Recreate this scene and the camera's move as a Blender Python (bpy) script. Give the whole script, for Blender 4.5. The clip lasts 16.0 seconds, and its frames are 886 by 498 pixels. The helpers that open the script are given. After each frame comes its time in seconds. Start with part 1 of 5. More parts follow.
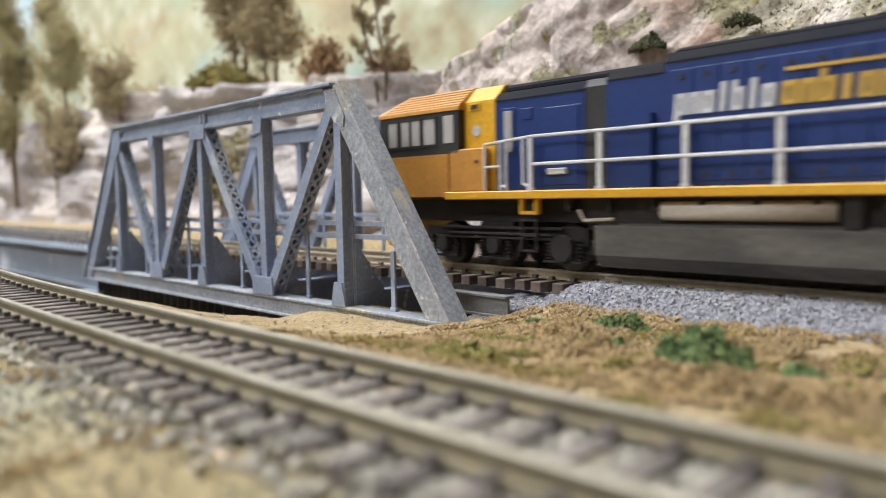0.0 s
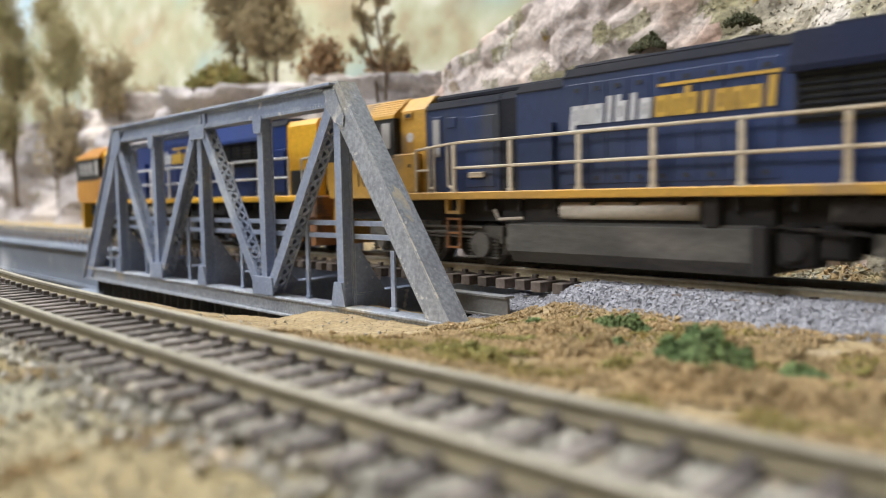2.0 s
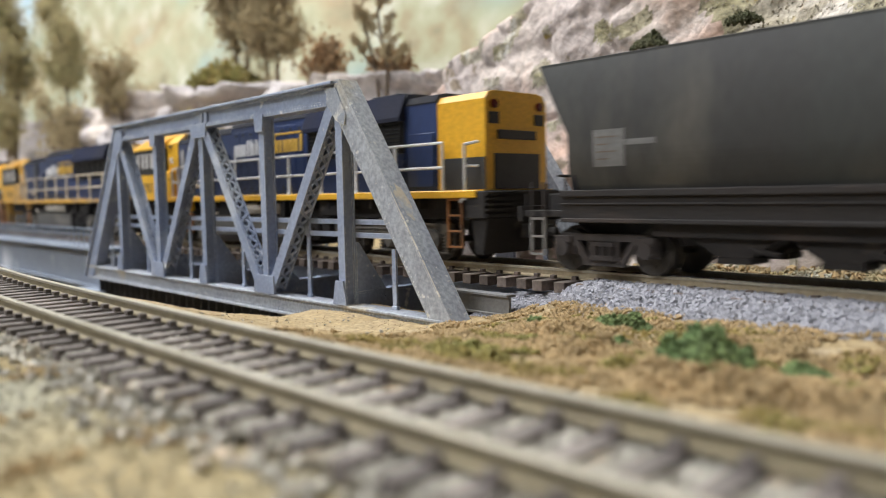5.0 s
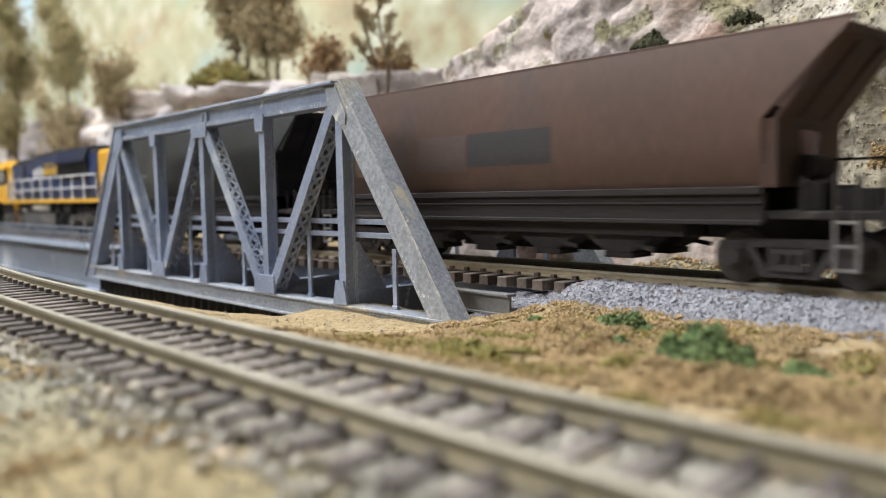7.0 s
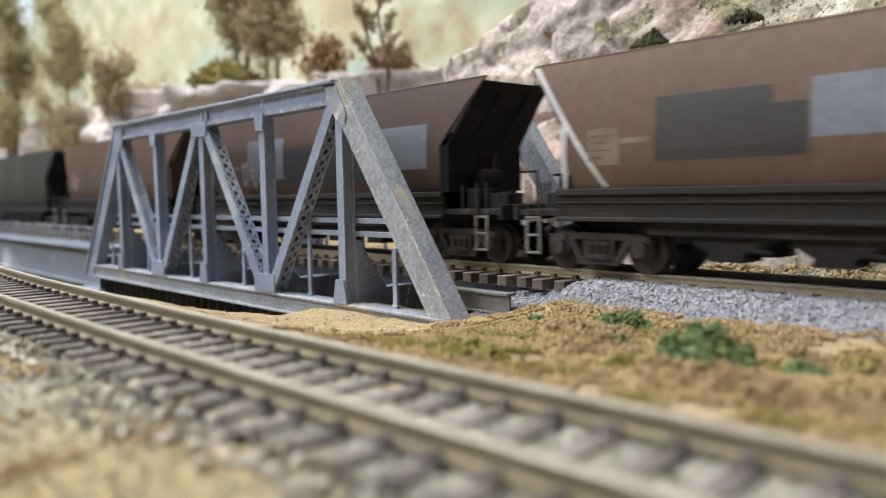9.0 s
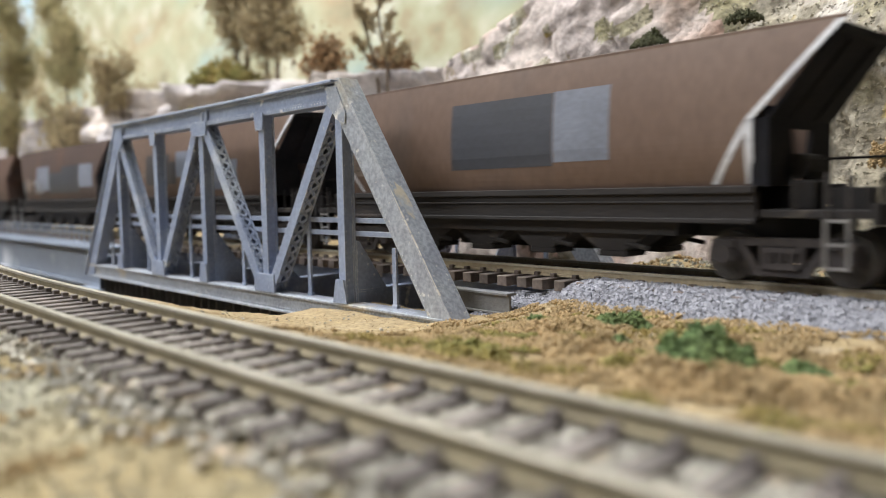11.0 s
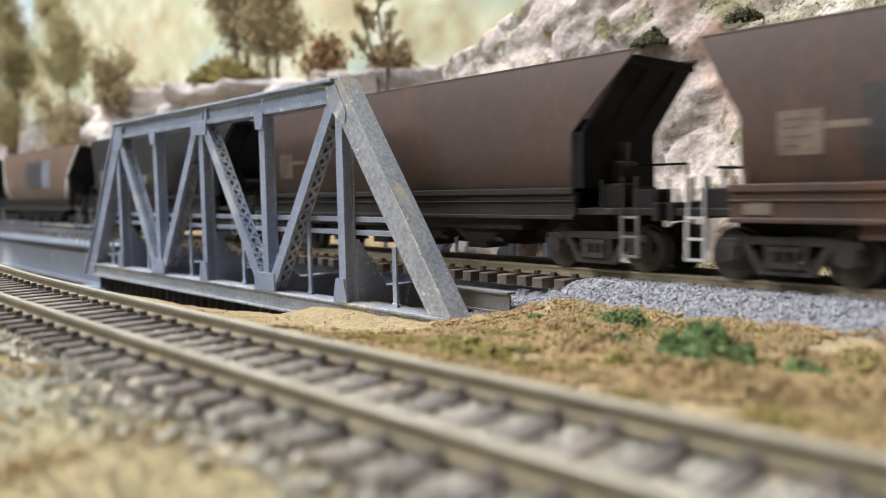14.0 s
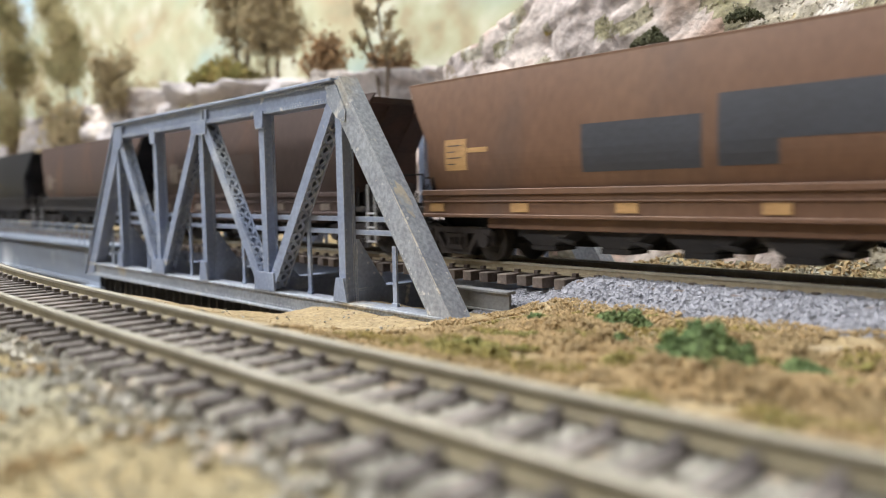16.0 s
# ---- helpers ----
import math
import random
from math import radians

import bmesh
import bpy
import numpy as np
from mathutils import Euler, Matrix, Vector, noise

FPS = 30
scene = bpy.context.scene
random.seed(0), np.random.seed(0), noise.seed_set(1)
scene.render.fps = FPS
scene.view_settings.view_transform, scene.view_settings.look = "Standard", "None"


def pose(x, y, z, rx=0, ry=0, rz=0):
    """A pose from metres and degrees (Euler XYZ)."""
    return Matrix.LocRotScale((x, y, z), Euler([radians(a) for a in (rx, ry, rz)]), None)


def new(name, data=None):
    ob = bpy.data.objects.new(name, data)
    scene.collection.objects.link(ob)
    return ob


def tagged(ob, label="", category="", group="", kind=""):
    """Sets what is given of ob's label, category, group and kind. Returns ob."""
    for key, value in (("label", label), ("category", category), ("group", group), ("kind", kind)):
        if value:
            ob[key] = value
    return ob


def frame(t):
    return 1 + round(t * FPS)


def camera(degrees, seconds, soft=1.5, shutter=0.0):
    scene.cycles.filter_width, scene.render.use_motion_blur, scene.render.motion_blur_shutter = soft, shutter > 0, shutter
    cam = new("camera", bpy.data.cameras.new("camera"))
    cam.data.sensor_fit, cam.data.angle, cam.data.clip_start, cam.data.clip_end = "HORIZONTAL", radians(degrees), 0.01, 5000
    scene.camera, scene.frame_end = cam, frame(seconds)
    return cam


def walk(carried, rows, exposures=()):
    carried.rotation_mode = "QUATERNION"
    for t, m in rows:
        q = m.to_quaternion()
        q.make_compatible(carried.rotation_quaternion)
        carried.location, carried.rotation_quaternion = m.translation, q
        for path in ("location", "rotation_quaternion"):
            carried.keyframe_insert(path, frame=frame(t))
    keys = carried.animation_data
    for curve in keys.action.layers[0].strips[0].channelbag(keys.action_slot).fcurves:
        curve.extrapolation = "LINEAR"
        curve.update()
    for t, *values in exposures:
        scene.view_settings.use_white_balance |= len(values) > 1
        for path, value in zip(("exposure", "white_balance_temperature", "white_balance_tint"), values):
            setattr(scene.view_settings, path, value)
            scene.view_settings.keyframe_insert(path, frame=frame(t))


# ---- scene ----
# All lengths below are in millimetres of the model layout (1:87); MM turns them into metres.
MM = 0.001
cam = camera(58.8, 16.0, soft=1.0, shutter=0.35)
cam.data.dof.use_dof = True
cam.data.dof.focus_distance = 0.203
cam.data.dof.aperture_fstop = 15.0
FOCAL = 1391.4


def cam_pose(dx, dy):
    """The camera on its stand; dx, dy: a small sag of the stand, in parts of the focal length."""
    yaw, pitch, roll = radians(-47.706), radians(-4.125), radians(-1.088)
    f = Vector((math.sin(yaw) * math.cos(pitch), math.cos(yaw) * math.cos(pitch), math.sin(pitch)))
    r = Vector((math.cos(yaw), -math.sin(yaw), 0))
    u = r.cross(f)
    r, u = math.cos(roll) * r + math.sin(roll) * u, -math.sin(roll) * r + math.cos(roll) * u
    m = Matrix((r, u, -f)).transposed().to_4x4()
    turn = Matrix.Rotation(dy / FOCAL, 4, "X") @ Matrix.Rotation(dx / FOCAL, 4, "Y")
    return Matrix.Translation((0.25584, -0.09279, 0.01998)) @ m @ turn


walk(cam, [(t, cam_pose(dx, dy)) for t, dx, dy in (
    (0.0, -3, 5), (0.1, -3, 5), (1.0, -3, 5), (2.0, -3, 5), (3.0, -3, 5), (3.5, -2, 4.8), (4.0, -1.3, 3.4), (5.2, -0.3, 2.4), (6.5, 0, 2),
    (7.5, 0, 1.8), (8.5, 0, 1.4), (9.0, 0, 0.2), (10.2, 0, 0), (11.5, 0, -0.3), (12.0, 0, -1.2), (13.0, 0, -2.6), (14.0, 0, -2.2),
    (15.0, 0, -2.8), (15.9, 0, -2.8), (16.0, 0, -2.8))], exposures=[(0.0, 0.05), (4.0, 0.08), (7.0, 0.13), (12.0, 0.17), (14.0, 0.2), (16.0, 0.24)])

# ---- light: a train room with ceiling lights ----
world = bpy.data.worlds.new("room_air")
world.use_nodes = True
world.node_tree.nodes["Background"].inputs[0].default_value = (0.9, 0.95, 1.0, 1)
world.node_tree.nodes["Background"].inputs[1].default_value = 0.05
scene.world = world
CEILING_LIGHTS = [(-0.42, -0.2, 1.22, 1.2, 0.45, 21), (-0.6, -1.25, 1.22, 1.4, 0.5, 24), (-1.45, -0.1, 1.22, 0.9, 0.45, 7)]

# ---- building helpers ----
def part(name, bm, material, parent=None, label="", smooth=False):
    """Links a bmesh, drawn in millimetres, as one mesh object under a thing or part."""
    me = bpy.data.meshes.new(name)
    bmesh.ops.recalc_face_normals(bm, faces=bm.faces[:])
    bm.transform(Matrix.Scale(MM, 4))
    bm.to_mesh(me)
    bm.free()
    return part_mesh(name, me, material, parent, label, smooth)


def part_mesh(name, me, material, parent=None, label="", smooth=False):
    if material and not me.materials:
        me.materials.append(material)
    if smooth:
        me.polygons.foreach_set("use_smooth", [True] * len(me.polygons))
    ob = new(name, me)
    ob.parent = parent
    if label:
        ob["label"] = label
    return ob


def empty(name, x=0, y=0, z=0):
    ob = new(name)
    ob.location = (x * MM, y * MM, z * MM)
    ob.empty_display_size = 0.01
    return ob


def pydata(name, verts, faces, material, parent=None, label="", smooth=False):
    """A mesh from computed vertices in millimetres."""
    me = bpy.data.meshes.new(name)
    me.from_pydata((np.asarray(verts, float) * MM).tolist(), [], faces)
    me.update()
    return part_mesh(name, me, material, parent, label, smooth)


def box(bm, x0, x1, y0, y1, z0, z1, bevel=0.0, m=None):
    geom = bmesh.ops.create_cube(bm, size=1)
    vs = geom["verts"]
    t = Matrix.Translation(((x0 + x1) / 2, (y0 + y1) / 2, (z0 + z1) / 2)) @ Matrix.Diagonal((abs(x1 - x0), abs(y1 - y0), abs(z1 - z0), 1))
    bmesh.ops.transform(bm, matrix=t, verts=vs)
    if bevel:
        es = list({e for v in vs for e in v.link_edges})
        out = bmesh.ops.bevel(bm, geom=es, offset=bevel, segments=1, affect="EDGES")
        vs = list({v for f in out["faces"] for v in f.verts} | {v for v in vs if v.is_valid})
    if m is not None:
        bmesh.ops.transform(bm, matrix=m, verts=vs)
    return vs


def rod(bm, a, b, r, n=8, r2=None):
    a, b = Vector(a), Vector(b)
    d = b - a
    geom = bmesh.ops.create_cone(bm, cap_ends=True, segments=n, radius1=r, radius2=r if r2 is None else r2, depth=d.length)
    m = Matrix.Translation((a + b) / 2) @ d.to_track_quat("Z", "Y").to_matrix().to_4x4()
    bmesh.ops.transform(bm, matrix=m, verts=geom["verts"])
    return geom["verts"]


def prism(bm, pts, axis, lo, hi):
    """A polygon given in the plane across axis (0: y,z  1: x,z  2: x,y), drawn out from lo to hi."""
    def p(a, b, c):
        return {0: (c, a, b), 1: (a, c, b), 2: (a, b, c)}[axis]
    v0 = [bm.verts.new(p(a, b, lo)) for a, b in pts]
    v1 = [bm.verts.new(p(a, b, hi)) for a, b in pts]
    bm.faces.new(v0), bm.faces.new(v1[::-1])
    n = len(pts)
    for i in range(n):
        bm.faces.new((v0[i], v1[i], v1[(i + 1) % n], v0[(i + 1) % n]))
    return v0 + v1


def rivets(bm, a, b, step, normal, r=0.3):
    """A row of rivet heads from a to b, standing proud along normal."""
    a, b, nn = Vector(a), Vector(b), Vector(normal).normalized()
    n = max(1, int((b - a).length / step))
    u = (b - a).normalized()
    w = nn.cross(u)
    for i in range(n + 1):
        c = a + (b - a) * (i / n)
        base = [bm.verts.new(c + r * (math.cos(k) * u + math.sin(k) * w)) for k in (0, 1.57, 3.14, 4.71)]
        top = bm.verts.new(c + nn * r * 1.0)
        for k in range(4):
            bm.faces.new((base[k], base[(k + 1) % 4], top))


# ---- materials ----
def mat(name, base, second=None, scale=120.0, rough=0.75, metal=0.0, bump=0.25, fine=900.0, spots=None, spot_at=0.62, spot_scale=60.0, spread=0.12, stretch=(1, 1, 1), vary=0.0, island=False, rock=0.0, flecks=None, fleck_at=0.66, fleck_scale=160.0, worn=None):
    """A painted or natural surface: two colours mixed by a coarse noise, fine grain, stains with their own shape, and relief."""
    m = bpy.data.materials.new(name)
    m.use_nodes = True
    nt = m.node_tree
    N, L = nt.nodes, nt.links.new
    b = N["Principled BSDF"]
    b.inputs["Roughness"].default_value, b.inputs["Metallic"].default_value = rough, metal
    tc = N.new("ShaderNodeTexCoord")
    mp = N.new("ShaderNodeMapping")
    mp.inputs["Scale"].default_value = stretch
    L(tc.outputs["Object"], mp.inputs[0])

    def noise_node(s, detail=4):
        n = N.new("ShaderNodeTexNoise")
        n.inputs["Scale"].default_value, n.inputs["Detail"].default_value = s, detail
        L(mp.outputs[0], n.inputs["Vector"])
        return n.outputs["Fac"]

    def ramp(fac, lo, hi):
        r = N.new("ShaderNodeMapRange")
        r.inputs[1].default_value, r.inputs[2].default_value = lo, hi
        L(fac, r.inputs[0])
        return r.outputs[0]

    def mix(fac, a, c, kind="MIX"):
        x = N.new("ShaderNodeMix")
        x.data_type, x.blend_type = "RGBA", kind
        for sock, val in ((x.inputs[0], fac), (x.inputs[6], a), (x.inputs[7], c)):
            if hasattr(val, "is_linked"):
                L(val, sock)
            else:
                sock.default_value = val if isinstance(val, float) else (*val, 1)
        return x.outputs[2]

    coarse, grain = noise_node(scale), noise_node(fine, 2)
    second = second or tuple(c * 0.7 for c in base)
    col = mix(ramp(coarse, 0.35, 0.65), base, second)
    if spots:
        col = mix(ramp(noise_node(spot_scale, 6), spot_at, spot_at + 0.1), col, spots)
    if flecks:
        col = mix(ramp(noise_node(fleck_scale, 3), fleck_at, fleck_at + 0.05), col, flecks)
    if worn:
        # paint rubbed off along sharp edges, broken up by a noise
        bv, ge, dot = N.new("ShaderNodeBevel"), N.new("ShaderNodeNewGeometry"), N.new("ShaderNodeVectorMath")
        bv.samples = 4
        bv.inputs["Radius"].default_value = 0.00035
        dot.operation = "DOT_PRODUCT"
        L(bv.outputs[0], dot.inputs[0])
        L(ge.outputs["True Normal"], dot.inputs[1])
        edge, patchy = N.new("ShaderNodeMapRange"), N.new("ShaderNodeMath")
        edge.inputs[1].default_value, edge.inputs[2].default_value = 0.99, 0.88
        L(dot.outputs["Value"], edge.inputs[0])
        patchy.operation = "MULTIPLY"
        L(edge.outputs[0], patchy.inputs[0])
        L(ramp(noise_node(130, 5), 0.40, 0.62), patchy.inputs[1])
        col = mix(patchy.outputs[0], col, worn)
    if vary:
        src = N.new("ShaderNodeNewGeometry").outputs["Random Per Island"] if island else N.new("ShaderNodeObjectInfo").outputs["Random"]
        hv = N.new("ShaderNodeHueSaturation")
        mr = N.new("ShaderNodeMapRange")
        mr.inputs[3].default_value, mr.inputs[4].default_value = 1 - vary, 1 + vary
        L(src, mr.inputs[0])
        L(mr.outputs[0], hv.inputs["Value"])
        L(col, hv.inputs["Color"])
        col = hv.outputs[0]
    g = N.new("ShaderNodeMapRange")
    g.inputs[1].default_value, g.inputs[2].default_value = 0.3, 0.7
    g.inputs[3].default_value, g.inputs[4].default_value = 1 - spread, 1 + spread
    L(grain, g.inputs[0])
    vec = N.new("ShaderNodeVectorMath")
    vec.operation = "SCALE"
    L(col, vec.inputs[0])
    L(g.outputs[0], vec.inputs["Scale"])
    L(vec.outputs[0], b.inputs["Base Color"])
    if bump:
        bp = N.new("ShaderNodeBump")
        bp.inputs["Strength"].default_value, bp.inputs["Distance"].default_value = bump, 0.0005
        L(grain, bp.inputs["Height"])
        L(bp.outputs[0], b.inputs["Normal"])
        if rock:
            b2 = N.new("ShaderNodeBump")
            b2.inputs["Strength"].default_value, b2.inputs["Distance"].default_value = rock, 0.003
            L(noise_node(110, 8), b2.inputs["Height"])
            L(b2.outputs[0], bp.inputs["Normal"])
    return m


def matt_mat(*args, **extra):
    """Sooty roof paint and the near-black hopper ends, with hardly any gloss."""
    m = mat(*args, **extra)
    b = m.node_tree.nodes["Principled BSDF"]
    b.inputs["Roughness"].default_value, b.inputs["Specular IOR Level"].default_value = 0.85, 0.15
    return m


STEEL_PAINT = mat("grey_bridge_paint", (0.29, 0.34, 0.46), (0.225, 0.27, 0.385), 60, 0.6, spots=(0.42, 0.46, 0.54), spot_at=0.58, spot_scale=40, flecks=(0.62, 0.62, 0.63), fleck_at=0.69, fleck_scale=220, worn=(0.62, 0.64, 0.68))
RUSTY_PAINT = mat("dusty_bridge_paint", (0.36, 0.39, 0.44), (0.29, 0.315, 0.37), 80, 0.6, spots=(0.46, 0.42, 0.34), spot_at=0.6, spot_scale=48, spread=0.24, flecks=(0.58, 0.58, 0.57), fleck_at=0.67, fleck_scale=420, worn=(0.56, 0.57, 0.58))
SCUFF = mat("tan_rubbed_paint", (0.50, 0.45, 0.36), (0.42, 0.40, 0.37), 160, 0.7, spots=(0.36, 0.385, 0.43), spot_at=0.52, spot_scale=260)
BARE = mat("bare_bright_edge", (0.72, 0.70, 0.65), (0.55, 0.53, 0.5), 200, 0.6)
ABUTMENT = mat("dusty_abutment", (0.16, 0.165, 0.18), (0.22, 0.21, 0.19), 50, 0.85)
CHIPPED_PAINT = mat("chipped_bridge_paint", (0.33, 0.36, 0.42), (0.26, 0.29, 0.35), 80, 0.6, spots=(0.68, 0.66, 0.62), spot_at=0.54, spot_scale=120, worn=(0.7, 0.7, 0.7))
# bridge steel darkened in its colour for the shade under the deck
GIRDER_SHADE = mat("shaded_girder_paint", (0.07, 0.075, 0.09), (0.045, 0.05, 0.06), 80, 0.8)
APPROACH_PAINT = mat("pale_blue_girder_paint", (0.27, 0.31, 0.38), (0.21, 0.245, 0.31), 25, 0.7, spots=(0.5, 0.52, 0.55), spot_at=0.6, spot_scale=25)
RAIL_SIDE = mat("weathered_rail", (0.25, 0.21, 0.13), (0.19, 0.158, 0.10), 150, 0.7, 0.1)
MAIN_RAIL_SIDE = mat("tan_weathered_rail", (0.40, 0.33, 0.225), (0.33, 0.265, 0.175), 150, 0.75, 0.05)
RAIL_HEAD = mat("worn_rail_head", (0.47, 0.435, 0.36), (0.37, 0.335, 0.26), 60, 0.36, 0.3, 0.05)
SLEEPER = mat("dark_sleeper", (0.12, 0.102, 0.094), (0.23, 0.20, 0.185), 160, 0.85, vary=0.25)
BRIDGE_SLEEPER = mat("brown_bridge_timber", (0.12, 0.092, 0.077), (0.23, 0.185, 0.158), 180, 0.9, vary=0.35)
BALLAST = mat("grey_ballast", (0.345, 0.345, 0.38), (0.30, 0.30, 0.33), 400, 0.9, vary=0.11, island=True)
FRONT_BALLAST = mat("mixed_ballast", (0.43, 0.40, 0.34), (0.34, 0.32, 0.28), 90, 0.9, vary=0.3, island=True, spots=(0.5, 0.41, 0.30), spot_at=0.58, spot_scale=160)
VERGE = mat("pale_verge_earth", (0.31, 0.265, 0.165), (0.325, 0.255, 0.135), 40, 0.95, bump=0.8, fine=700, spots=(0.31, 0.29, 0.21), spot_at=0.5, spot_scale=34, spread=0.2)
EARTH = mat("sandy_earth", (0.37, 0.285, 0.165), (0.34, 0.25, 0.125), 45, 0.95, bump=0.8, fine=700, spots=(0.43, 0.345, 0.235), spot_at=0.58, spot_scale=30, spread=0.25)
CRUMB = mat("sand_crumbs", (0.40, 0.305, 0.19), (0.36, 0.255, 0.145), 40, 0.95, vary=0.1, island=True, spots=(0.5, 0.42, 0.3), spot_scale=40)
STRAW = mat("dry_straw_scatter", (0.335, 0.29, 0.18), (0.345, 0.28, 0.145), 40, 0.95, vary=0.25, island=True, spots=(0.34, 0.325, 0.265), spot_at=0.5, spot_scale=26)
MOSS_FOAM = mat("dark_moss_foam", (0.075, 0.08, 0.04), (0.12, 0.11, 0.06), 80, 0.95, vary=0.4, island=True)
GREEN_FOAM = mat("green_foam", (0.10, 0.155, 0.06), (0.14, 0.185, 0.07), 80, 0.95, vary=0.4, island=True)
OCHRE_FOAM = mat("ochre_foam", (0.405, 0.287, 0.148), (0.345, 0.252, 0.132), 70, 0.95, vary=0.3, island=True)
OLIVE_FOAM = mat("olive_foam", (0.21, 0.2, 0.06), (0.26, 0.19, 0.06), 70, 0.95, vary=0.35, island=True)
ROCK = mat("plaster_rock", (0.56, 0.48, 0.425), (0.45, 0.385, 0.36), 22, 0.9, bump=0.7, fine=350, spots=(0.54, 0.375, 0.30), spot_at=0.5, spot_scale=17, spread=0.24, rock=1.0, flecks=(0.26, 0.205, 0.15), fleck_at=0.63, fleck_scale=95)
ROCK_PALE = mat("pale_lilac_rock", (0.53, 0.48, 0.465), (0.41, 0.375, 0.375), 14, 0.9, bump=0.6, fine=350, spots=(0.57, 0.50, 0.45), spot_at=0.52, spot_scale=12, spread=0.2, rock=1.0, flecks=(0.34, 0.30, 0.22), fleck_at=0.66, fleck_scale=40)
ROCK_GREY = mat("gritty_rock", (0.40, 0.36, 0.29), (0.27, 0.235, 0.165), 55, 0.95, bump=1.0, fine=420, spots=(0.56, 0.51, 0.45), spot_at=0.53, spot_scale=40, spread=0.35, rock=1.0, flecks=(0.34, 0.25, 0.08), fleck_at=0.64, fleck_scale=90)
MOSS = mat("mossy_rock", (0.30, 0.27, 0.16), (0.38, 0.34, 0.25), 60, 0.95, bump=1.0, fine=420, spots=(0.5, 0.47, 0.42), spot_at=0.55, spot_scale=70, spread=0.35, rock=1.0)
BARK = mat("twig_bark", (0.16, 0.115, 0.075), (0.11, 0.08, 0.055), 150, 0.9)
LEAF_BROWN = mat("dry_brown_foliage", (0.41, 0.33, 0.20), (0.34, 0.28, 0.165), 30, 0.95, vary=0.25, island=True)
LEAF_OLIVE = mat("olive_foliage", (0.33, 0.30, 0.16), (0.36, 0.30, 0.165), 30, 0.95, vary=0.25, island=True)
LEAF_RUST = mat("rust_foliage", (0.30, 0.18, 0.09), (0.24, 0.16, 0.09), 40, 0.95, vary=0.4, island=True)
WALL_PAINT = mat("room_wall_paint", (0.38, 0.38, 0.38), (0.36, 0.36, 0.36), 3, 0.9, bump=0.05)
CEILING_PAINT = mat("white_ceiling_paint", (0.55, 0.55, 0.55), (0.52, 0.52, 0.52), 3, 0.9, bump=0.05)
FLOOR_MAT = mat("room_carpet", (0.2, 0.19, 0.18), (0.16, 0.155, 0.15), 10, 0.95)
BASE_WOOD = mat("baseboard_wood", (0.35, 0.25, 0.15), (0.28, 0.2, 0.12), 20, 0.8)
BLUE = mat("blue_loco_paint", (0.010, 0.034, 0.165), (0.009, 0.029, 0.14), 30, 0.42, bump=0.02, spots=(0.018, 0.036, 0.12), spot_at=0.62, spot_scale=40)
BLUE_DULL = mat("dusty_blue_loco_paint", (0.013, 0.034, 0.125), (0.022, 0.036, 0.09), 30, 0.5, bump=0.03, spots=(0.05, 0.054, 0.066), spot_at=0.58, spot_scale=40, stretch=(1, 1, 0.35))
YELLOW = mat("yellow_loco_paint", (0.72, 0.40, 0.025), (0.66, 0.34, 0.02), 30, 0.42, bump=0.03, spots=(0.5, 0.27, 0.05), spot_at=0.63, spot_scale=50)
YELLOW_DULL = mat("grimy_yellow_loco_paint", (0.56, 0.31, 0.045), (0.44, 0.25, 0.06), 35, 0.55, bump=0.05, spots=(0.3, 0.2, 0.1), spot_at=0.52, spot_scale=50)
BLACK = mat("black_paint", (0.02, 0.02, 0.022), (0.03, 0.03, 0.03), 60, 0.6, bump=0.05)
ROOF_DARK = matt_mat("sooty_roof_paint", (0.016, 0.018, 0.028), (0.026, 0.026, 0.03), 40, 0.6, bump=0.06)
UNDER = mat("grimy_underframe", (0.016, 0.014, 0.014), (0.028, 0.024, 0.023), 80, 0.9, spots=(0.085, 0.07, 0.058), spot_at=0.63, spot_scale=120)
BOGIE = mat("weathered_bogie", (0.085, 0.076, 0.068), (0.15, 0.135, 0.115), 110, 0.8, spots=(0.05, 0.045, 0.04), spot_at=0.56, spot_scale=140)
WAGON_BOGIE = mat("dusty_wagon_bogie", (0.036, 0.031, 0.031), (0.058, 0.048, 0.046), 110, 0.85, spots=(0.025, 0.022, 0.021), spot_at=0.56, spot_scale=140)
TANK = mat("dusty_fuel_tank", (0.05, 0.047, 0.045), (0.085, 0.08, 0.073), 40, 0.7, spots=(0.15, 0.135, 0.12), spot_at=0.6, spot_scale=50, stretch=(0.4, 1, 1))
PALE_PIPE = mat("cream_air_tank", (0.55, 0.5, 0.43), (0.42, 0.37, 0.31), 50, 0.55)
RAILING_WHITE = mat("white_handrail", (0.66, 0.66, 0.67), (0.52, 0.52, 0.53), 100, 0.55)
RAILING_DULL = mat("dirty_handrail", (0.55, 0.48, 0.38), (0.45, 0.36, 0.25), 100, 0.6)
LADDER_WHITE = mat("white_ladder", (0.28, 0.275, 0.27), (0.16, 0.15, 0.145), 100, 0.7)
LETTER_WHITE = mat("white_lettering", (0.62, 0.63, 0.66), (0.5, 0.5, 0.54), 80, 0.55)
LETTER_GOLD = mat("gold_lettering", (0.6, 0.38, 0.06), (0.5, 0.31, 0.06), 80, 0.5)
LETTER_DARK = mat("dark_lettering", (0.13, 0.10, 0.08), None, 80, 0.6)
WHEEL = mat("oily_wheel_steel", (0.05, 0.045, 0.042), (0.09, 0.08, 0.07), 150, 0.55, 0.4)
TREAD = mat("bright_wheel_tread", (0.5, 0.48, 0.45), None, 150, 0.3, 0.9, 0.0)
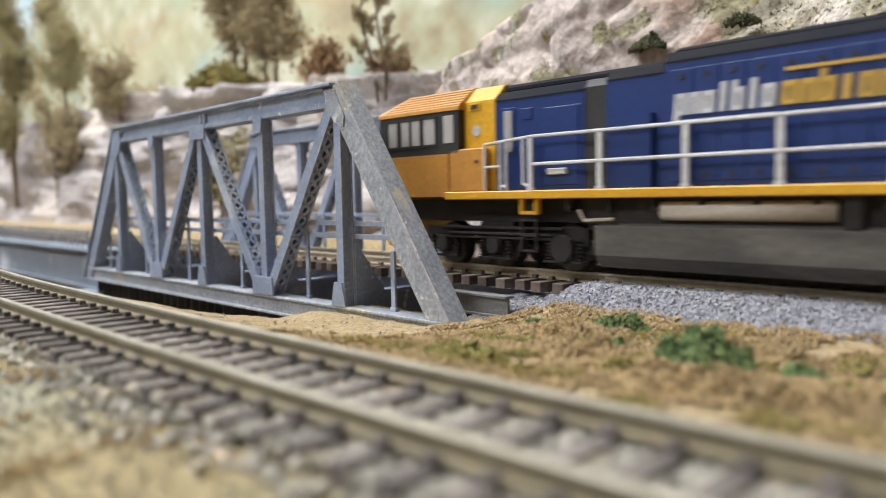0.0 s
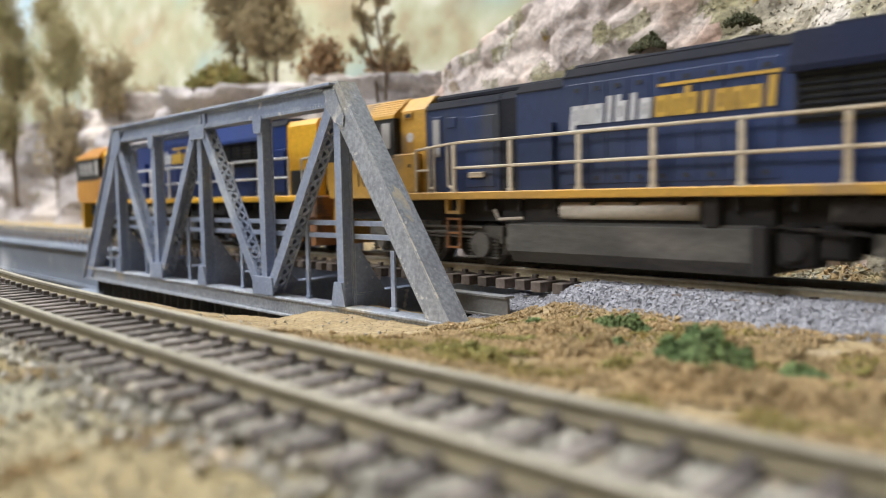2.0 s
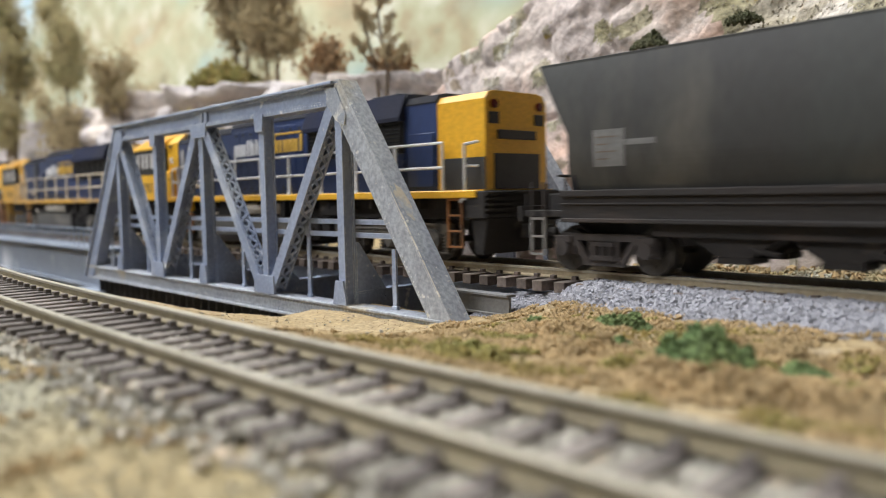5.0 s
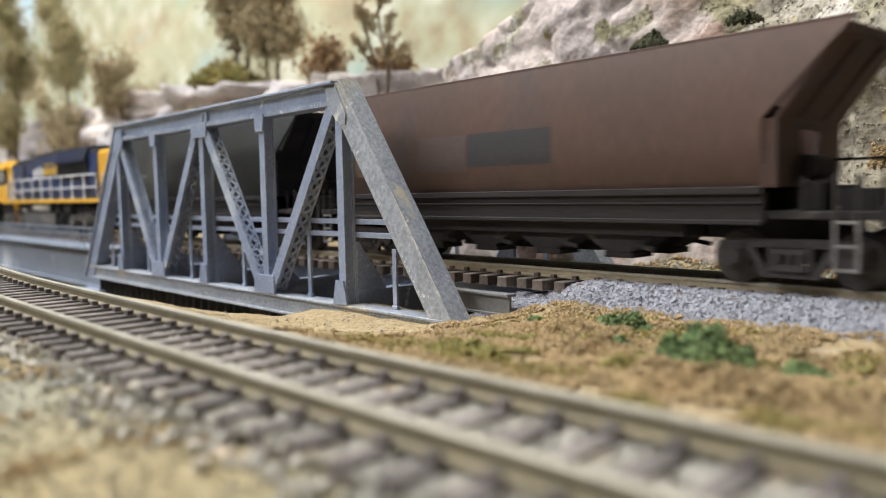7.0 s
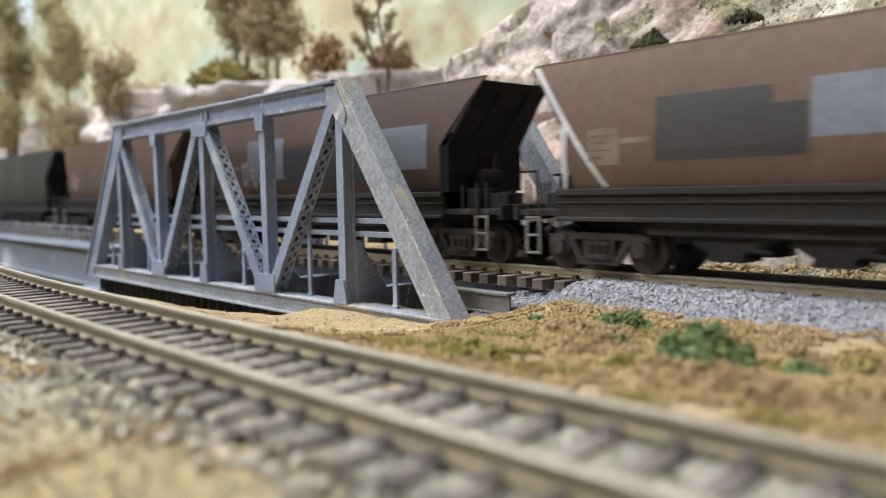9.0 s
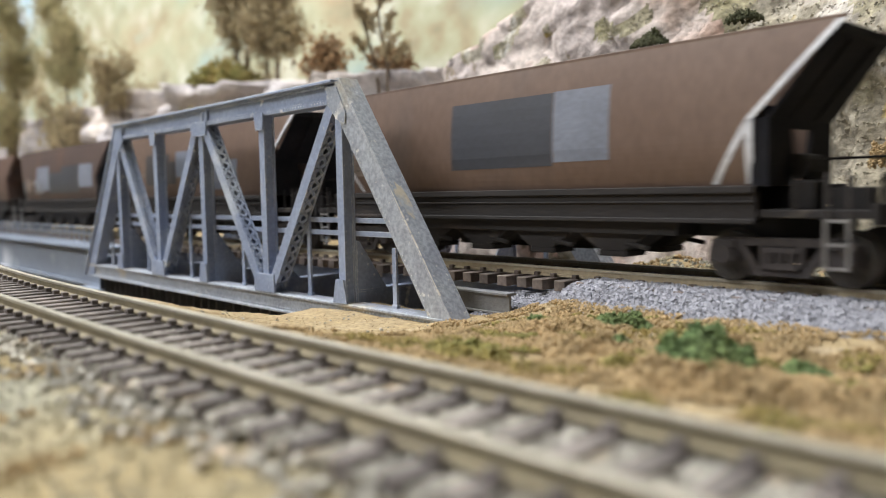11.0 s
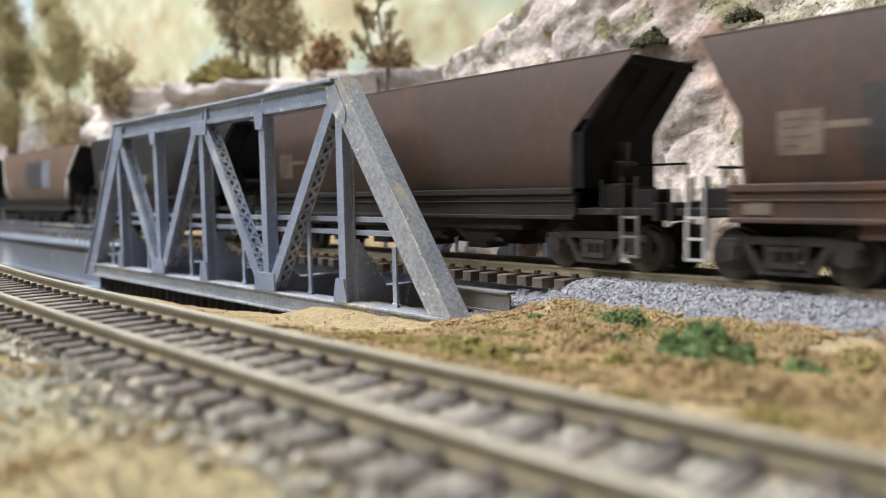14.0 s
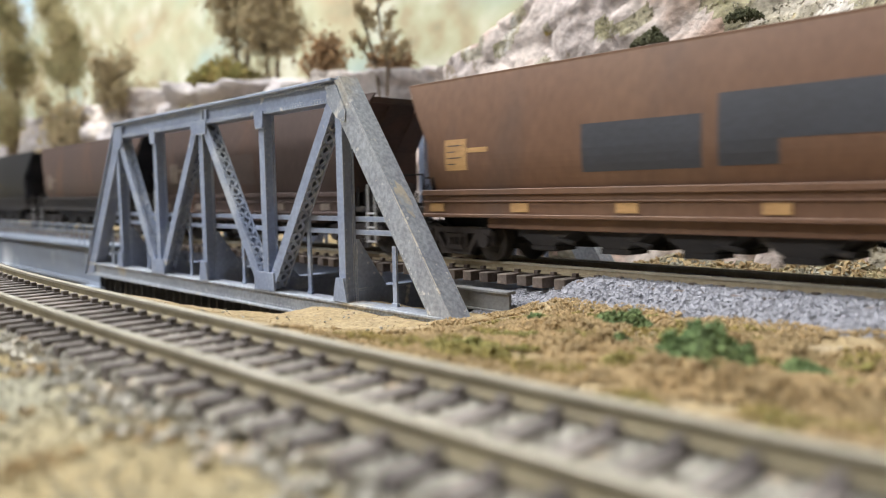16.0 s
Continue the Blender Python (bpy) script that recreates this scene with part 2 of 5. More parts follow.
CAB_GLASS = mat("pale_cab_window", (0.5, 0.48, 0.47), (0.4, 0.385, 0.38), 60, 0.12, bump=0.0, stretch=(3, 1, 0.4))

# ---- the room ----
RX0, RX1, RY0, RY1, RZ0, RZ1 = -3.2, 3.4, -2.6, 1.0, -1.0, 1.3


def slab(name, x0, x1, y0, y1, z0, z1, material, label, category):
    bm = bmesh.new()
    box(bm, *(v / MM for v in (x0, x1, y0, y1, z0, z1)))
    return tagged(part(name, bm, material), label, category, kind="structure")


slab("floor", RX0, RX1, RY0, RY1, RZ0 - 0.1, RZ0, FLOOR_MAT, "dark carpeted floor of the train room", "floor")
slab("ceiling", RX0, RX1, RY0, RY1, RZ1, RZ1 + 0.1, CEILING_PAINT, "white ceiling of the train room", "ceiling")
slab("wall_north", RX0, RX1, RY1, RY1 + 0.1, RZ0, RZ1, WALL_PAINT, "plain white wall behind the layout", "wall")
slab("wall_south", RX0, RX1, RY0 - 0.1, RY0, RZ0, RZ1, WALL_PAINT, "plain white wall of the train room", "wall")
slab("wall_east", RX1, RX1 + 0.1, RY0 - 0.1, RY1 + 0.1, RZ0, RZ1, WALL_PAINT, "plain white wall of the train room", "wall")
slab("wall_west", RX0 - 0.1, RX0, RY0 - 0.1, RY1 + 0.1, RZ0, RZ1, WALL_PAINT, "plain white wall of the train room", "wall")

GLOW = bpy.data.materials.new("lit_diffuser")
GLOW.use_nodes = True
GLOW.node_tree.nodes["Principled BSDF"].inputs["Emission Color"].default_value = (1, 0.97, 0.92, 1)
GLOW.node_tree.nodes["Principled BSDF"].inputs["Emission Strength"].default_value = 3
for lx, ly, lz, sx, sy, power in CEILING_LIGHTS:
    fixture = empty("ceiling_light", lx / MM, ly / MM, lz / MM)
    tagged(fixture, "flat white ceiling light panel, lit", "ceiling light", "ceiling lights")
    bm = bmesh.new()
    box(bm, -sx * 500 - 20, sx * 500 + 20, -sy * 500 - 20, sy * 500 + 20, 12, 50)
    part("frame", bm, WALL_PAINT, fixture)
    bm = bmesh.new()
    box(bm, -sx * 500, sx * 500, -sy * 500, sy * 500, 6, 11)
    part("diffuser", bm, GLOW, fixture)
    lamp = bpy.data.lights.new("ceiling_lamp", "AREA")
    lamp.shape, lamp.size, lamp.size_y, lamp.energy, lamp.color = "RECTANGLE", sx, sy, power, (0.96, 0.985, 1.02)
    lob = new("ceiling_lamp", lamp)
    lob.location = (lx, ly, lz)

# ---- the lie of the land ----
TRACK_Y = 75.5          # centre line of the main track
GAUGE = 16.5


def front_y(x):
    """Centre line of the siding in front: straight, with a gentle curve at either end."""
    y = -42.1
    if x > 100:
        y += (x - 100) ** 2 / 6500
    if x < 60:
        d = min(60 - x, 90)
        y += d * d / 2340 + max(0, -30 - x) * 90 / 1170
    return y


def smooth(a, b, t):
    t = min(1, max(0, (t - a) / (b - a)))
    return t * t * (3 - 2 * t)


def lump(x, y, s, seed=0.0):
    return noise.noise(Vector((x / s, y / s, seed)))


def ground_z(x, y):
    fy = front_y(x)
    d = y - fy
    near = -4.6 + 0.8 * lump(x, y, 12) + 0.5 * lump(x, y, 4, 3)
    if d < -14:                      # the verge before the siding
        near += -1.0 * smooth(14, 40, -d) + 1.2 * lump(x, y, 25, 7) + 1.6 * smooth(20, 30, -d) * smooth(120, 40, x)
    if abs(d) < 14:
        near = -5.3 + 0.3 * lump(x, y, 5)
    # between siding and main line
    foot = -13.4 + 1.9 * smooth(107, 115, x) + 4.7 * smooth(112, 165, x) + 1.0 * lump(x, y, 9, 5) + 0.5 * lump(x, y, 3.5, 9)
    z = near + (foot - near) * smooth(13, 62, d)
    # river gap below the bridge
    gap = smooth(58, 30, x + 6 * lump(x, y, 14, 2) - 0.5 * (y - 20)) * smooth(-18, 2, y) if y < 48 else smooth(119, 107, x)
    gap *= smooth(-1000, -940, x) * smooth(142, 120, y)
    # bed of the main track and the land behind it
    if y > 40:
        bed = -10.9 + 4.7 * smooth(120, 138, x) + 0.6 * lump(x, y, 6, 4)
        back = -5.5 + 3.0 * smooth(92, 125, y) + 2.2 * lump(x, y, 14, 8) + 1.0 * lump(x, y, 5, 6)
        land = bed if y < 95 else back
        z = z + (land - z) * smooth(40, 52, y)
    return z + (-70 - z) * gap


def axis_points(spans):
    out = []
    for a, b, step in spans:
        n = max(1, round((b - a) / step))
        out += [a + (b - a) * i / n for i in range(n)]
    return out + [spans[-1][1]]


gx = axis_points([(-2700, -1500, 150), (-1500, -400, 60), (-400, -160, 12), (-160, 40, 5), (40, 262, 2.2), (262, 420, 20), (420, 2900, 250)])
gy = axis_points([(-600, -140, 40), (-140, -90, 4), (-90, 60, 2.2), (60, 150, 4), (150, 700, 40)])
nx, ny = len(gx), len(gy)
verts = [(x, y, ground_z(x, y)) for y in gy for x in gx]
faces = [(j * nx + i, j * nx + i + 1, (j + 1) * nx + i + 1, (j + 1) * nx + i) for j in range(ny - 1) for i in range(nx - 1)]
ground = tagged(pydata("ground", verts, faces, EARTH, smooth=True), "sandy tan modelled earth with ochre patches", "ground", kind="structure")
ground.data.materials.append(VERGE)
for p in ground.data.polygons:
    if p.center.y / MM < front_y(p.center.x / MM) - 13 + 2 * lump(p.center.x / MM, p.center.y / MM, 8, 15):
        p.material_index = 1
slab("baseboard", -2.75, 2.95, -0.7, 0.75, -0.2, -0.12, BASE_WOOD, "wooden baseboard that carries the model landscape", "baseboard")

# ---- painted backdrop ----
def backdrop_material():
    m = bpy.data.materials.new("painted_hills")
    m.use_nodes = True
    N, L = m.node_tree.nodes, m.node_tree.links.new
    b = N["Principled BSDF"]
    b.inputs["Roughness"].default_value = 0.95
    tc = N.new("ShaderNodeTexCoord")

    def nz(scale, stretch, detail=5, lean=0):
        mp = N.new("ShaderNodeMapping")
        mp.inputs["Rotation"].default_value = (0, radians(lean), 0)
        mp.inputs["Scale"].default_value = stretch
        n = N.new("ShaderNodeTexNoise")
        n.inputs["Scale"].default_value, n.inputs["Detail"].default_value = scale, detail
        L(tc.outputs["Object"], mp.inputs[0])
        L(mp.outputs[0], n.inputs[0])
        return n.outputs["Fac"]

    def ramp(fac, stops):
        r = N.new("ShaderNodeValToRGB")
        el = r.color_ramp.elements
        while len(el) < len(stops):
            el.new(0.5)
        for e, (p, c) in zip(el, stops):
            e.position, e.color = p, (*c, 1)
        L(fac, r.inputs[0])
        return r.outputs[0]

    def mix(fac, a, c):
        x = N.new("ShaderNodeMix")
        x.data_type = "RGBA"
        L(fac, x.inputs[0]), L(a, x.inputs[6]), L(c, x.inputs[7])
        return x.outputs[2]

    hills = ramp(nz(5.0, (0.7, 1, 1.7)), [(0.36, (0.33, 0.45, 0.43)), (0.45, (0.40, 0.43, 0.30)), (0.53, (0.46, 0.44, 0.29)), (0.60, (0.43, 0.345, 0.22)), (0.68, (0.37, 0.44, 0.36))])
    streak = ramp(nz(20, (0.8, 1, 1.0), lean=35), [(0.38, (0.60, 0.60, 0.50)), (0.49, (0.42, 0.42, 0.28)), (0.58, (0.36, 0.30, 0.19)), (0.66, (0.22, 0.23, 0.15))])
    f1 = N.new("ShaderNodeMapRange")
    f1.inputs[1].default_value, f1.inputs[2].default_value, f1.inputs[4].default_value = 0.38, 0.58, 0.9
    L(nz(8, (0.8, 1, 1.5), lean=35), f1.inputs[0])
    hills = mix(f1.outputs[0], hills, streak)
    sky = ramp(nz(6, (1, 1, 2)), [(0.4, (0.42, 0.62, 0.72)), (0.6, (0.72, 0.80, 0.82))])
    # the painted ridge: sky above a line that rises to the right
    sep = N.new("ShaderNodeSeparateXYZ")
    L(tc.outputs["Object"], sep.inputs[0])
    line = N.new("ShaderNodeMath")
    line.operation = "MULTIPLY_ADD"
    line.inputs[1].default_value, line.inputs[2].default_value = 0.5, 1.12
    L(sep.outputs["X"], line.inputs[0])
    above = N.new("ShaderNodeMath")
    above.operation = "SUBTRACT"
    L(sep.outputs["Z"], above.inputs[0]), L(line.outputs[0], above.inputs[1])
    wob = N.new("ShaderNodeMath")
    wob.operation = "MULTIPLY_ADD"
    wob.inputs[1].default_value = 0.25
    L(nz(4, (1, 1, 1)), wob.inputs[0]), L(above.outputs[0], wob.inputs[2])
    fac = N.new("ShaderNodeMapRange")
    fac.inputs[1].default_value, fac.inputs[2].default_value = 0.11, 0.16
    L(wob.outputs[0], fac.inputs[0])
    L(mix(fac.outputs[0], hills, sky), b.inputs["Base Color"])
    return m


bm = bmesh.new()
box(bm, -2750, 2950, 400, 404, -120, 900)
tagged(part("backdrop", bm, backdrop_material()), "painted backdrop of pale yellow-green hills under a blue sky", "backdrop", kind="structure")

# ---- rock cliffs: a plaster face that leans back, with ledges and cracks ----
def cliff(name, x0, x1, step, foot, top, lean, rough, material, label, seed, depth=120):
    """foot(x), top(x): where the face starts and how high it goes; above it a ledge runs back."""
    n = round((x1 - x0) / step)
    rows = []
    up = 60
    for i in range(n + 1):
        x = x0 + (x1 - x0) * i / n
        col = []
        h = top(x)
        for k in range(up + 14):
            if k <= up:
                s = k / up
                z = -12 + (h + 12) * s
                y = foot(x) + lean * s * h * 0.6
                p = Vector((x / 34, z / 26, seed))
                strata = noise.fractal(p, 0.8, 2.1, 6)
                ridge = 1 - abs(noise.noise(Vector((x / 26 + z / 50, z / 18 - x / 70, seed + 2))))
                crack = max(0.0, 1 - 14 * abs(noise.noise(Vector((x / 30 + 0.3 * z / 20, z / 24, seed + 7)))))
                small = noise.noise(Vector((x / 7, z / 6, seed + 9))) + 0.5 * noise.noise(Vector((x / 3.2, z / 2.8, seed + 4)))
                y += rough * (2.4 * noise.noise(Vector((x / 60, z / 45, seed + 3))) - 0.45 * strata - 0.8 * ridge + 0.55 * crack - 0.1 * small)
                dx = rough * 0.5 * noise.noise(Vector((x / 15, z / 15, seed + 5)))
                col.append((x + dx, y, z + rough * 0.35 * noise.noise(Vector((x / 12, z / 12, seed + 8)))))
            else:
                s = (k - up) / 13
                lx, ly, lz = col[up]
                col.append((lx, ly + depth * s, lz + 6 * noise.noise(Vector((x / 25, s * 4, seed))) - 2 + 10 * s))
        rows.append(col)
    m = len(rows[0])
    verts = [p for c in rows for p in c]
    faces = [(i * m + k, (i + 1) * m + k, (i + 1) * m + k + 1, i * m + k + 1) for i in range(n) for k in range(m - 1)]
    return tagged(pydata(name, verts, faces, material, smooth=True), label, "cliff", kind="structure")


def right_top(x):
    return 74 + 0.36 * (x + 17) + (0.35 * (x - 60) if x > 60 else 0) + 5 * lump(x, 0, 22, 11)


cliff("cliff_near", -40, 330, 1.7, lambda x: 132 - 10 * smooth(100, 200, x) + 16 * smooth(20, -40, x), right_top, 0.35, 5.0, ROCK,
      "pinkish-grey plaster rock cliff with cracks and ledges", 2.0)
cliff("cliff_far", -2700, 20, 8, lambda x: 190 + 25 * lump(x, 0, 130, 4), lambda x: 85 + 0.09 * max(0, -63 - x) * (1 if x > -420 else 420 / max(420, -x)) + 10 * lump(x, 0, 60, 6), 0.25, 13.0, ROCK_PALE,
      "pale lilac and white plaster rock face", 5.0, 170)

near = bpy.data.objects["cliff_near"]
near.data.materials.append(ROCK_GREY)
near.data.materials.append(MOSS)
for p in near.data.polygons:
    c = p.center / MM
    if lump(c.x, c.z, 14, 23) + 0.006 * (c.z - 78) + 0.002 * (c.x - 110) > 0.24:
        p.material_index = 2
    elif c.x + 14 * lump(c.x, c.z, 16, 3) + 0.25 * (c.z - 60) > 150 + 22 * lump(c.x, c.z, 40, 5) or lump(c.x, c.z, 12, 13) > 0.42:
        p.material_index = 1

# ---- tracks ----
HEAD_FORM = [(-0.6, -0.65), (0.6, -0.65), (0.62, -0.1), (0.45, 0), (-0.45, 0), (-0.62, -0.1)]
FOOT_FORM = [(-1.25, -2.5), (1.25, -2.5), (1.2, -2.15), (0.35, -1.85), (0.35, -0.65), (-0.35, -0.65), (-0.35, -1.85), (-1.2, -2.15)]


def rail(parent, path, side_paint):
    """A rail along path [(x, y)]: foot and web below, a worn bright head above."""
    me = []
    for form in (FOOT_FORM, HEAD_FORM):
        verts, faces = [], []
        for i, (x, y) in enumerate(path):
            a, b = path[max(0, i - 1)], path[min(len(path) - 1, i + 1)]
            d = Vector((b[0] - a[0], b[1] - a[1], 0)).normalized()
            side = Vector((-d.y, d.x, 0))
            verts += [(x + side.x * w, y + side.y * w, h) for w, h in form]
        n = len(form)
        for i in range(len(path) - 1):
            faces += [(i * n + k, i * n + (k + 1) % n, (i + 1) * n + (k + 1) % n, (i + 1) * n + k) for k in range(n)]
        me.append((verts, faces))
    r = pydata("rail", *me[0], side_paint, parent)
    pydata("rail_head", *me[1], RAIL_HEAD, r, "worn bright running surface")
    return r


def sleeper_mesh(name, length, width, height, material, chair=True):
    bm = bmesh.new()
    box(bm, -width / 2, width / 2, -length / 2, length / 2, -2.5 - height, -2.5, 0.15)
    if chair:
        for side in (-1, 1):
            for e in (-1, 1):
                y = side * GAUGE / 2 + e * 1.75
                box(bm, -0.75, 0.75, y - 0.65, y + 0.65, -2.6, -1.55, 0.12)
    bm.transform(Matrix.Scale(MM, 4))
    me = bpy.data.meshes.new(name)
    bm.to_mesh(me)
    bm.free()
    me.materials.append(material)
    return me


main_track = empty("main_track")
tagged(main_track, "weathered main line rails across the bridge", "railway track", kind="structure")
for side in (-1, 1):
    rail(main_track, [(x, TRACK_Y + side * GAUGE / 2) for x in (-2700, -1500, -600, -200, 0, 100, 200, 420, 1200, 2900)], MAIN_RAIL_SIDE)
front_track = empty("siding_track")
tagged(front_track, "weathered siding rails on dark sleepers", "railway track", kind="structure")
path = [(x, front_y(x)) for x in range(-700, 500, 8)]
for side in (-1, 1):
    pts = []
    for i, (x, y) in enumerate(path):
        a, b = path[max(0, i - 1)], path[min(len(path) - 1, i + 1)]
        d = Vector((b[0] - a[0], b[1] - a[1])).normalized()
        pts.append((x - d.y * side * GAUGE / 2, y + d.x * side * GAUGE / 2))
    rail(front_track, pts, RAIL_SIDE)

# ---- the truss bridge ----
BX0, PANEL = -100.0, 42.57           # first upper node and panel length
B_NEAR, B_FAR = 37.1, 111.0          # front faces of the two trusses
Z_TOP, Z_TOP_LO, Z_BOT = 52.5, 45.7, -11.6
bridge = empty("truss_bridge")
tagged(bridge, "grey riveted steel through truss railway bridge", "bridge")


def node(k):
    return BX0 + PANEL * k


MID = (-102.0, -61.0, -18.9, 25.4, 69.0)      # centre lines of the verticals


def slanted(bm, x0, z0, x1, z1, w, y0, y1):
    """A bar in the x,z plane from one point to the other, w wide, between y0 and y1."""
    d = Vector((x1 - x0, 0, z1 - z0)).normalized()
    s = Vector((-d.z, 0, d.x)) * w / 2
    return prism(bm, [(x0 + s.x, z0 + s.z), (x1 + s.x, z1 + s.z), (x1 - s.x, z1 - s.z), (x0 - s.x, z0 - s.z)], 1, y0, y1)


def truss(y, out):
    """One side of the bridge. y: its outer face; out: -1 when that face looks to -y, 1 when to +y."""
    def span(a, b):
        return (y + a, y + b) if out < 0 else (y - b, y - a)
    n = (0, out, 0)
    xl, xr = node(-1), node(5)
    # lower chord: web with two flanges
    bm = bmesh.new()
    box(bm, xl - 2, xr - 1.5, *span(0.9, 5.2), Z_BOT - 5.2, Z_BOT - 0.8)
    box(bm, xl - 3, xr - 0.5, *span(0, 6.6), Z_BOT - 0.8, Z_BOT, 0.15)
    box(bm, xl - 3, xr - 0.5, *span(0, 6.6), Z_BOT - 6.0, Z_BOT - 5.2, 0.15)
    rivets(bm, (xl, y + out * -0.9, Z_BOT - 1.6), (xr, y + out * -0.9, Z_BOT - 1.6), 1.5, n)
    rivets(bm, (xl, y + out * -0.9, Z_BOT - 4.5), (xr, y + out * -0.9, Z_BOT - 4.5), 1.5, n)
    part("lower_chord", bm, RUSTY_PAINT, bridge, "dusty lower chord with riveted flanges")
    # upper chord
    bm = bmesh.new()
    box(bm, node(0) - 3, node(4) - 1, *span(1.1, 6.0), Z_TOP_LO, Z_TOP - 1.6)
    box(bm, node(0) - 3, node(4) - 2, *span(0.2, 6.8), Z_TOP - 1.6, Z_TOP - 0.9, 0.1)
    box(bm, node(0) - 3.4, node(4) - 2.0, *span(-1.1, 7.6), Z_TOP - 0.9, Z_TOP, 0.15)
    box(bm, node(0) - 3, node(4) - 1, *span(0, 1.2), Z_TOP_LO, Z_TOP_LO + 1.5)
    rivets(bm, (node(0), y, Z_TOP_LO + 0.75), (node(4), y, Z_TOP_LO + 0.75), 1.5, n)
    rivets(bm, (node(0), y - out * 0.2, Z_TOP - 1.25), (node(4), y - out * 0.2, Z_TOP - 1.25), 1.5, n, 0.2)
    for sx in (-1.6, 1.6):
        box(bm, node(2) + sx - 1.0, node(2) + sx + 1.0, *span(0.1, 0.6), Z_TOP_LO + 1.6, Z_TOP - 1.7)
        rivets(bm, (node(2) + sx, y + out * -0.1, Z_TOP_LO + 2), (node(2) + sx, y + out * -0.1, Z_TOP - 2), 0.9, n, 0.2)
    part("upper_chord", bm, STEEL_PAINT, bridge, "upper chord with riveted edges")
    # end posts
    for x_foot, x_head in ((xl + 1.5, node(0) + 1.5), (xr - 1.2, node(4) - 1.0)):
        bm = bmesh.new()
        zf, zh = Z_BOT - 0.5, Z_TOP - 4.2
        d = Vector((x_head - x_foot, 0, zh - zf)).normalized()
        sgn = 1 if x_foot > x_head else -1
        nrm = Vector((d.z, 0, -d.x)) * sgn
        w, lo, hi = 3.7 / d.z, Z_BOT - 5.6, Z_TOP - 0.6

        def xc(z, off=0.0):
            return x_foot + (z - zf) * d.x / d.z + off * sgn
        prism(bm, [(xc(lo, -w), lo), (xc(lo, w), lo), (xc(hi, w), hi), (xc(hi, -w), hi)], 1, *span(0.2, 5.2))
        prism(bm, [(xc(lo, w), lo), (xc(lo, w + 0.9), lo), (xc(hi + 0.7, w + 0.9), hi + 0.7), (xc(hi + 0.7, w - 1.5), hi + 0.7), (xc(hi, w), hi)], 1, *span(-0.7, 5.7))
        c0, c1 = Vector((xc(zf, w + 0.9), 0, zf)) - nrm * 0.35, Vector((xc(zh, w + 0.9), 0, zh)) - nrm * 0.35
        for off in (2.9, -2.9):
            a = Vector((x_foot, y + out * -0.2, zf)) + nrm * off + d * 3
            b = Vector((x_head, y + out * -0.2, zh)) + nrm * off - d * 1
            rivets(bm, a, b, 1.5, n, 0.24)
        for yy in (0.3, 4.8):
            a = c0 + nrm * 0.35 + d * 3
            b = c1 + nrm * 0.35 - d * 2
            yv = y - out * yy
            rivets(bm, (a.x, yv, a.z), (b.x, yv, b.z), 1.5, nrm, 0.22)
        post = part("end_post", bm, RUSTY_PAINT if x_foot > x_head else STEEL_PAINT, bridge, "sloping end post, paint chipped and dusty")
        if out < 0 and sgn > 0:
            # a rubbed patch on the face and a bare bright edge below it
            rng = random.Random(5)
            bm = bmesh.new()
            ring = []
            for k in range(18):
                a, r = k * math.pi / 9, rng.uniform(0.65, 1.15)
                z = 17.6 + 4.8 * r * math.sin(a) - 1.2 * math.cos(a)
                ring.append((y + 2.1 + 2.0 * r * math.cos(a), z))
            lower = [bm.verts.new((xc(z, w + 0.88), yy, z)) for yy, z in ring]
            upper = [bm.verts.new((xc(z, w + 0.94), yy, z)) for yy, z in ring]
            bm.faces.new(upper)
            for k in range(18):
                bm.faces.new((lower[k], lower[(k + 1) % 18], upper[(k + 1) % 18], upper[k]))
            part("rubbed_patch", bm, SCUFF, post, "tan rubbed patch")
            bm = bmesh.new()
            for k in range(14):
                z0 = -5.5 + k * 1.9
                z1, wd = z0 + rng.uniform(1.3, 2.0), rng.uniform(0.12, 0.34)
                prism(bm, [(xc(z0, w + 0.9 - wd), z0), (xc(z0, w + 0.96), z0), (xc(z1, w + 0.96), z1), (xc(z1, w + 0.9 - wd), z1)], 1, y - 0.76, y - 0.76 + wd)
            part("bare_edge", bm, BARE, post, "bright bare edge")
    # verticals
    for k in range(5):
        bm = bmesh.new()
        x = MID[k]
        thick = 1.65
        head = Z_TOP_LO if k < 4 else Z_TOP_LO - 3
        box(bm, x - thick, x + thick, *span(0.6, 1.2), Z_BOT, head, 0.1)
        box(bm, x - thick, x + thick, *span(4.0, 4.6), Z_BOT, head, 0.1)
        box(bm, x + 0.3, x + 0.9, *span(1.2, 4.0), Z_BOT, head)
        rivets(bm, (x + 0.9, y - out * 1.7, Z_BOT + 2), (x + 0.9, y - out * 1.7, head - 2), 3.0, (1, 0, 0), 0.22)
        part("vertical_post", bm, STEEL_PAINT, bridge)
    # laced diagonals
    for k0, k1 in ((0, 1), (2, 1), (2, 3), (4, 3)):
        bm = bmesh.new()
        x0, x1 = MID[k0] + (2.3 if k1 > k0 else -2.3), MID[k1] + (-3.7 if k1 > k0 else 3.7)
        z0, z1 = Z_TOP_LO + 1, Z_BOT + 2
        slanted(bm, x0, z0, x1, z1, 3.8, *span(0.3, 0.9))
        slanted(bm, x0, z0, x1, z1, 3.8, *span(4.4, 5.0))
        d = Vector((x1 - x0, 0, z1 - z0))
        u = d.normalized()
        side = Vector((-u.z, 0, u.x))
        if side.x < 0:
            side = -side
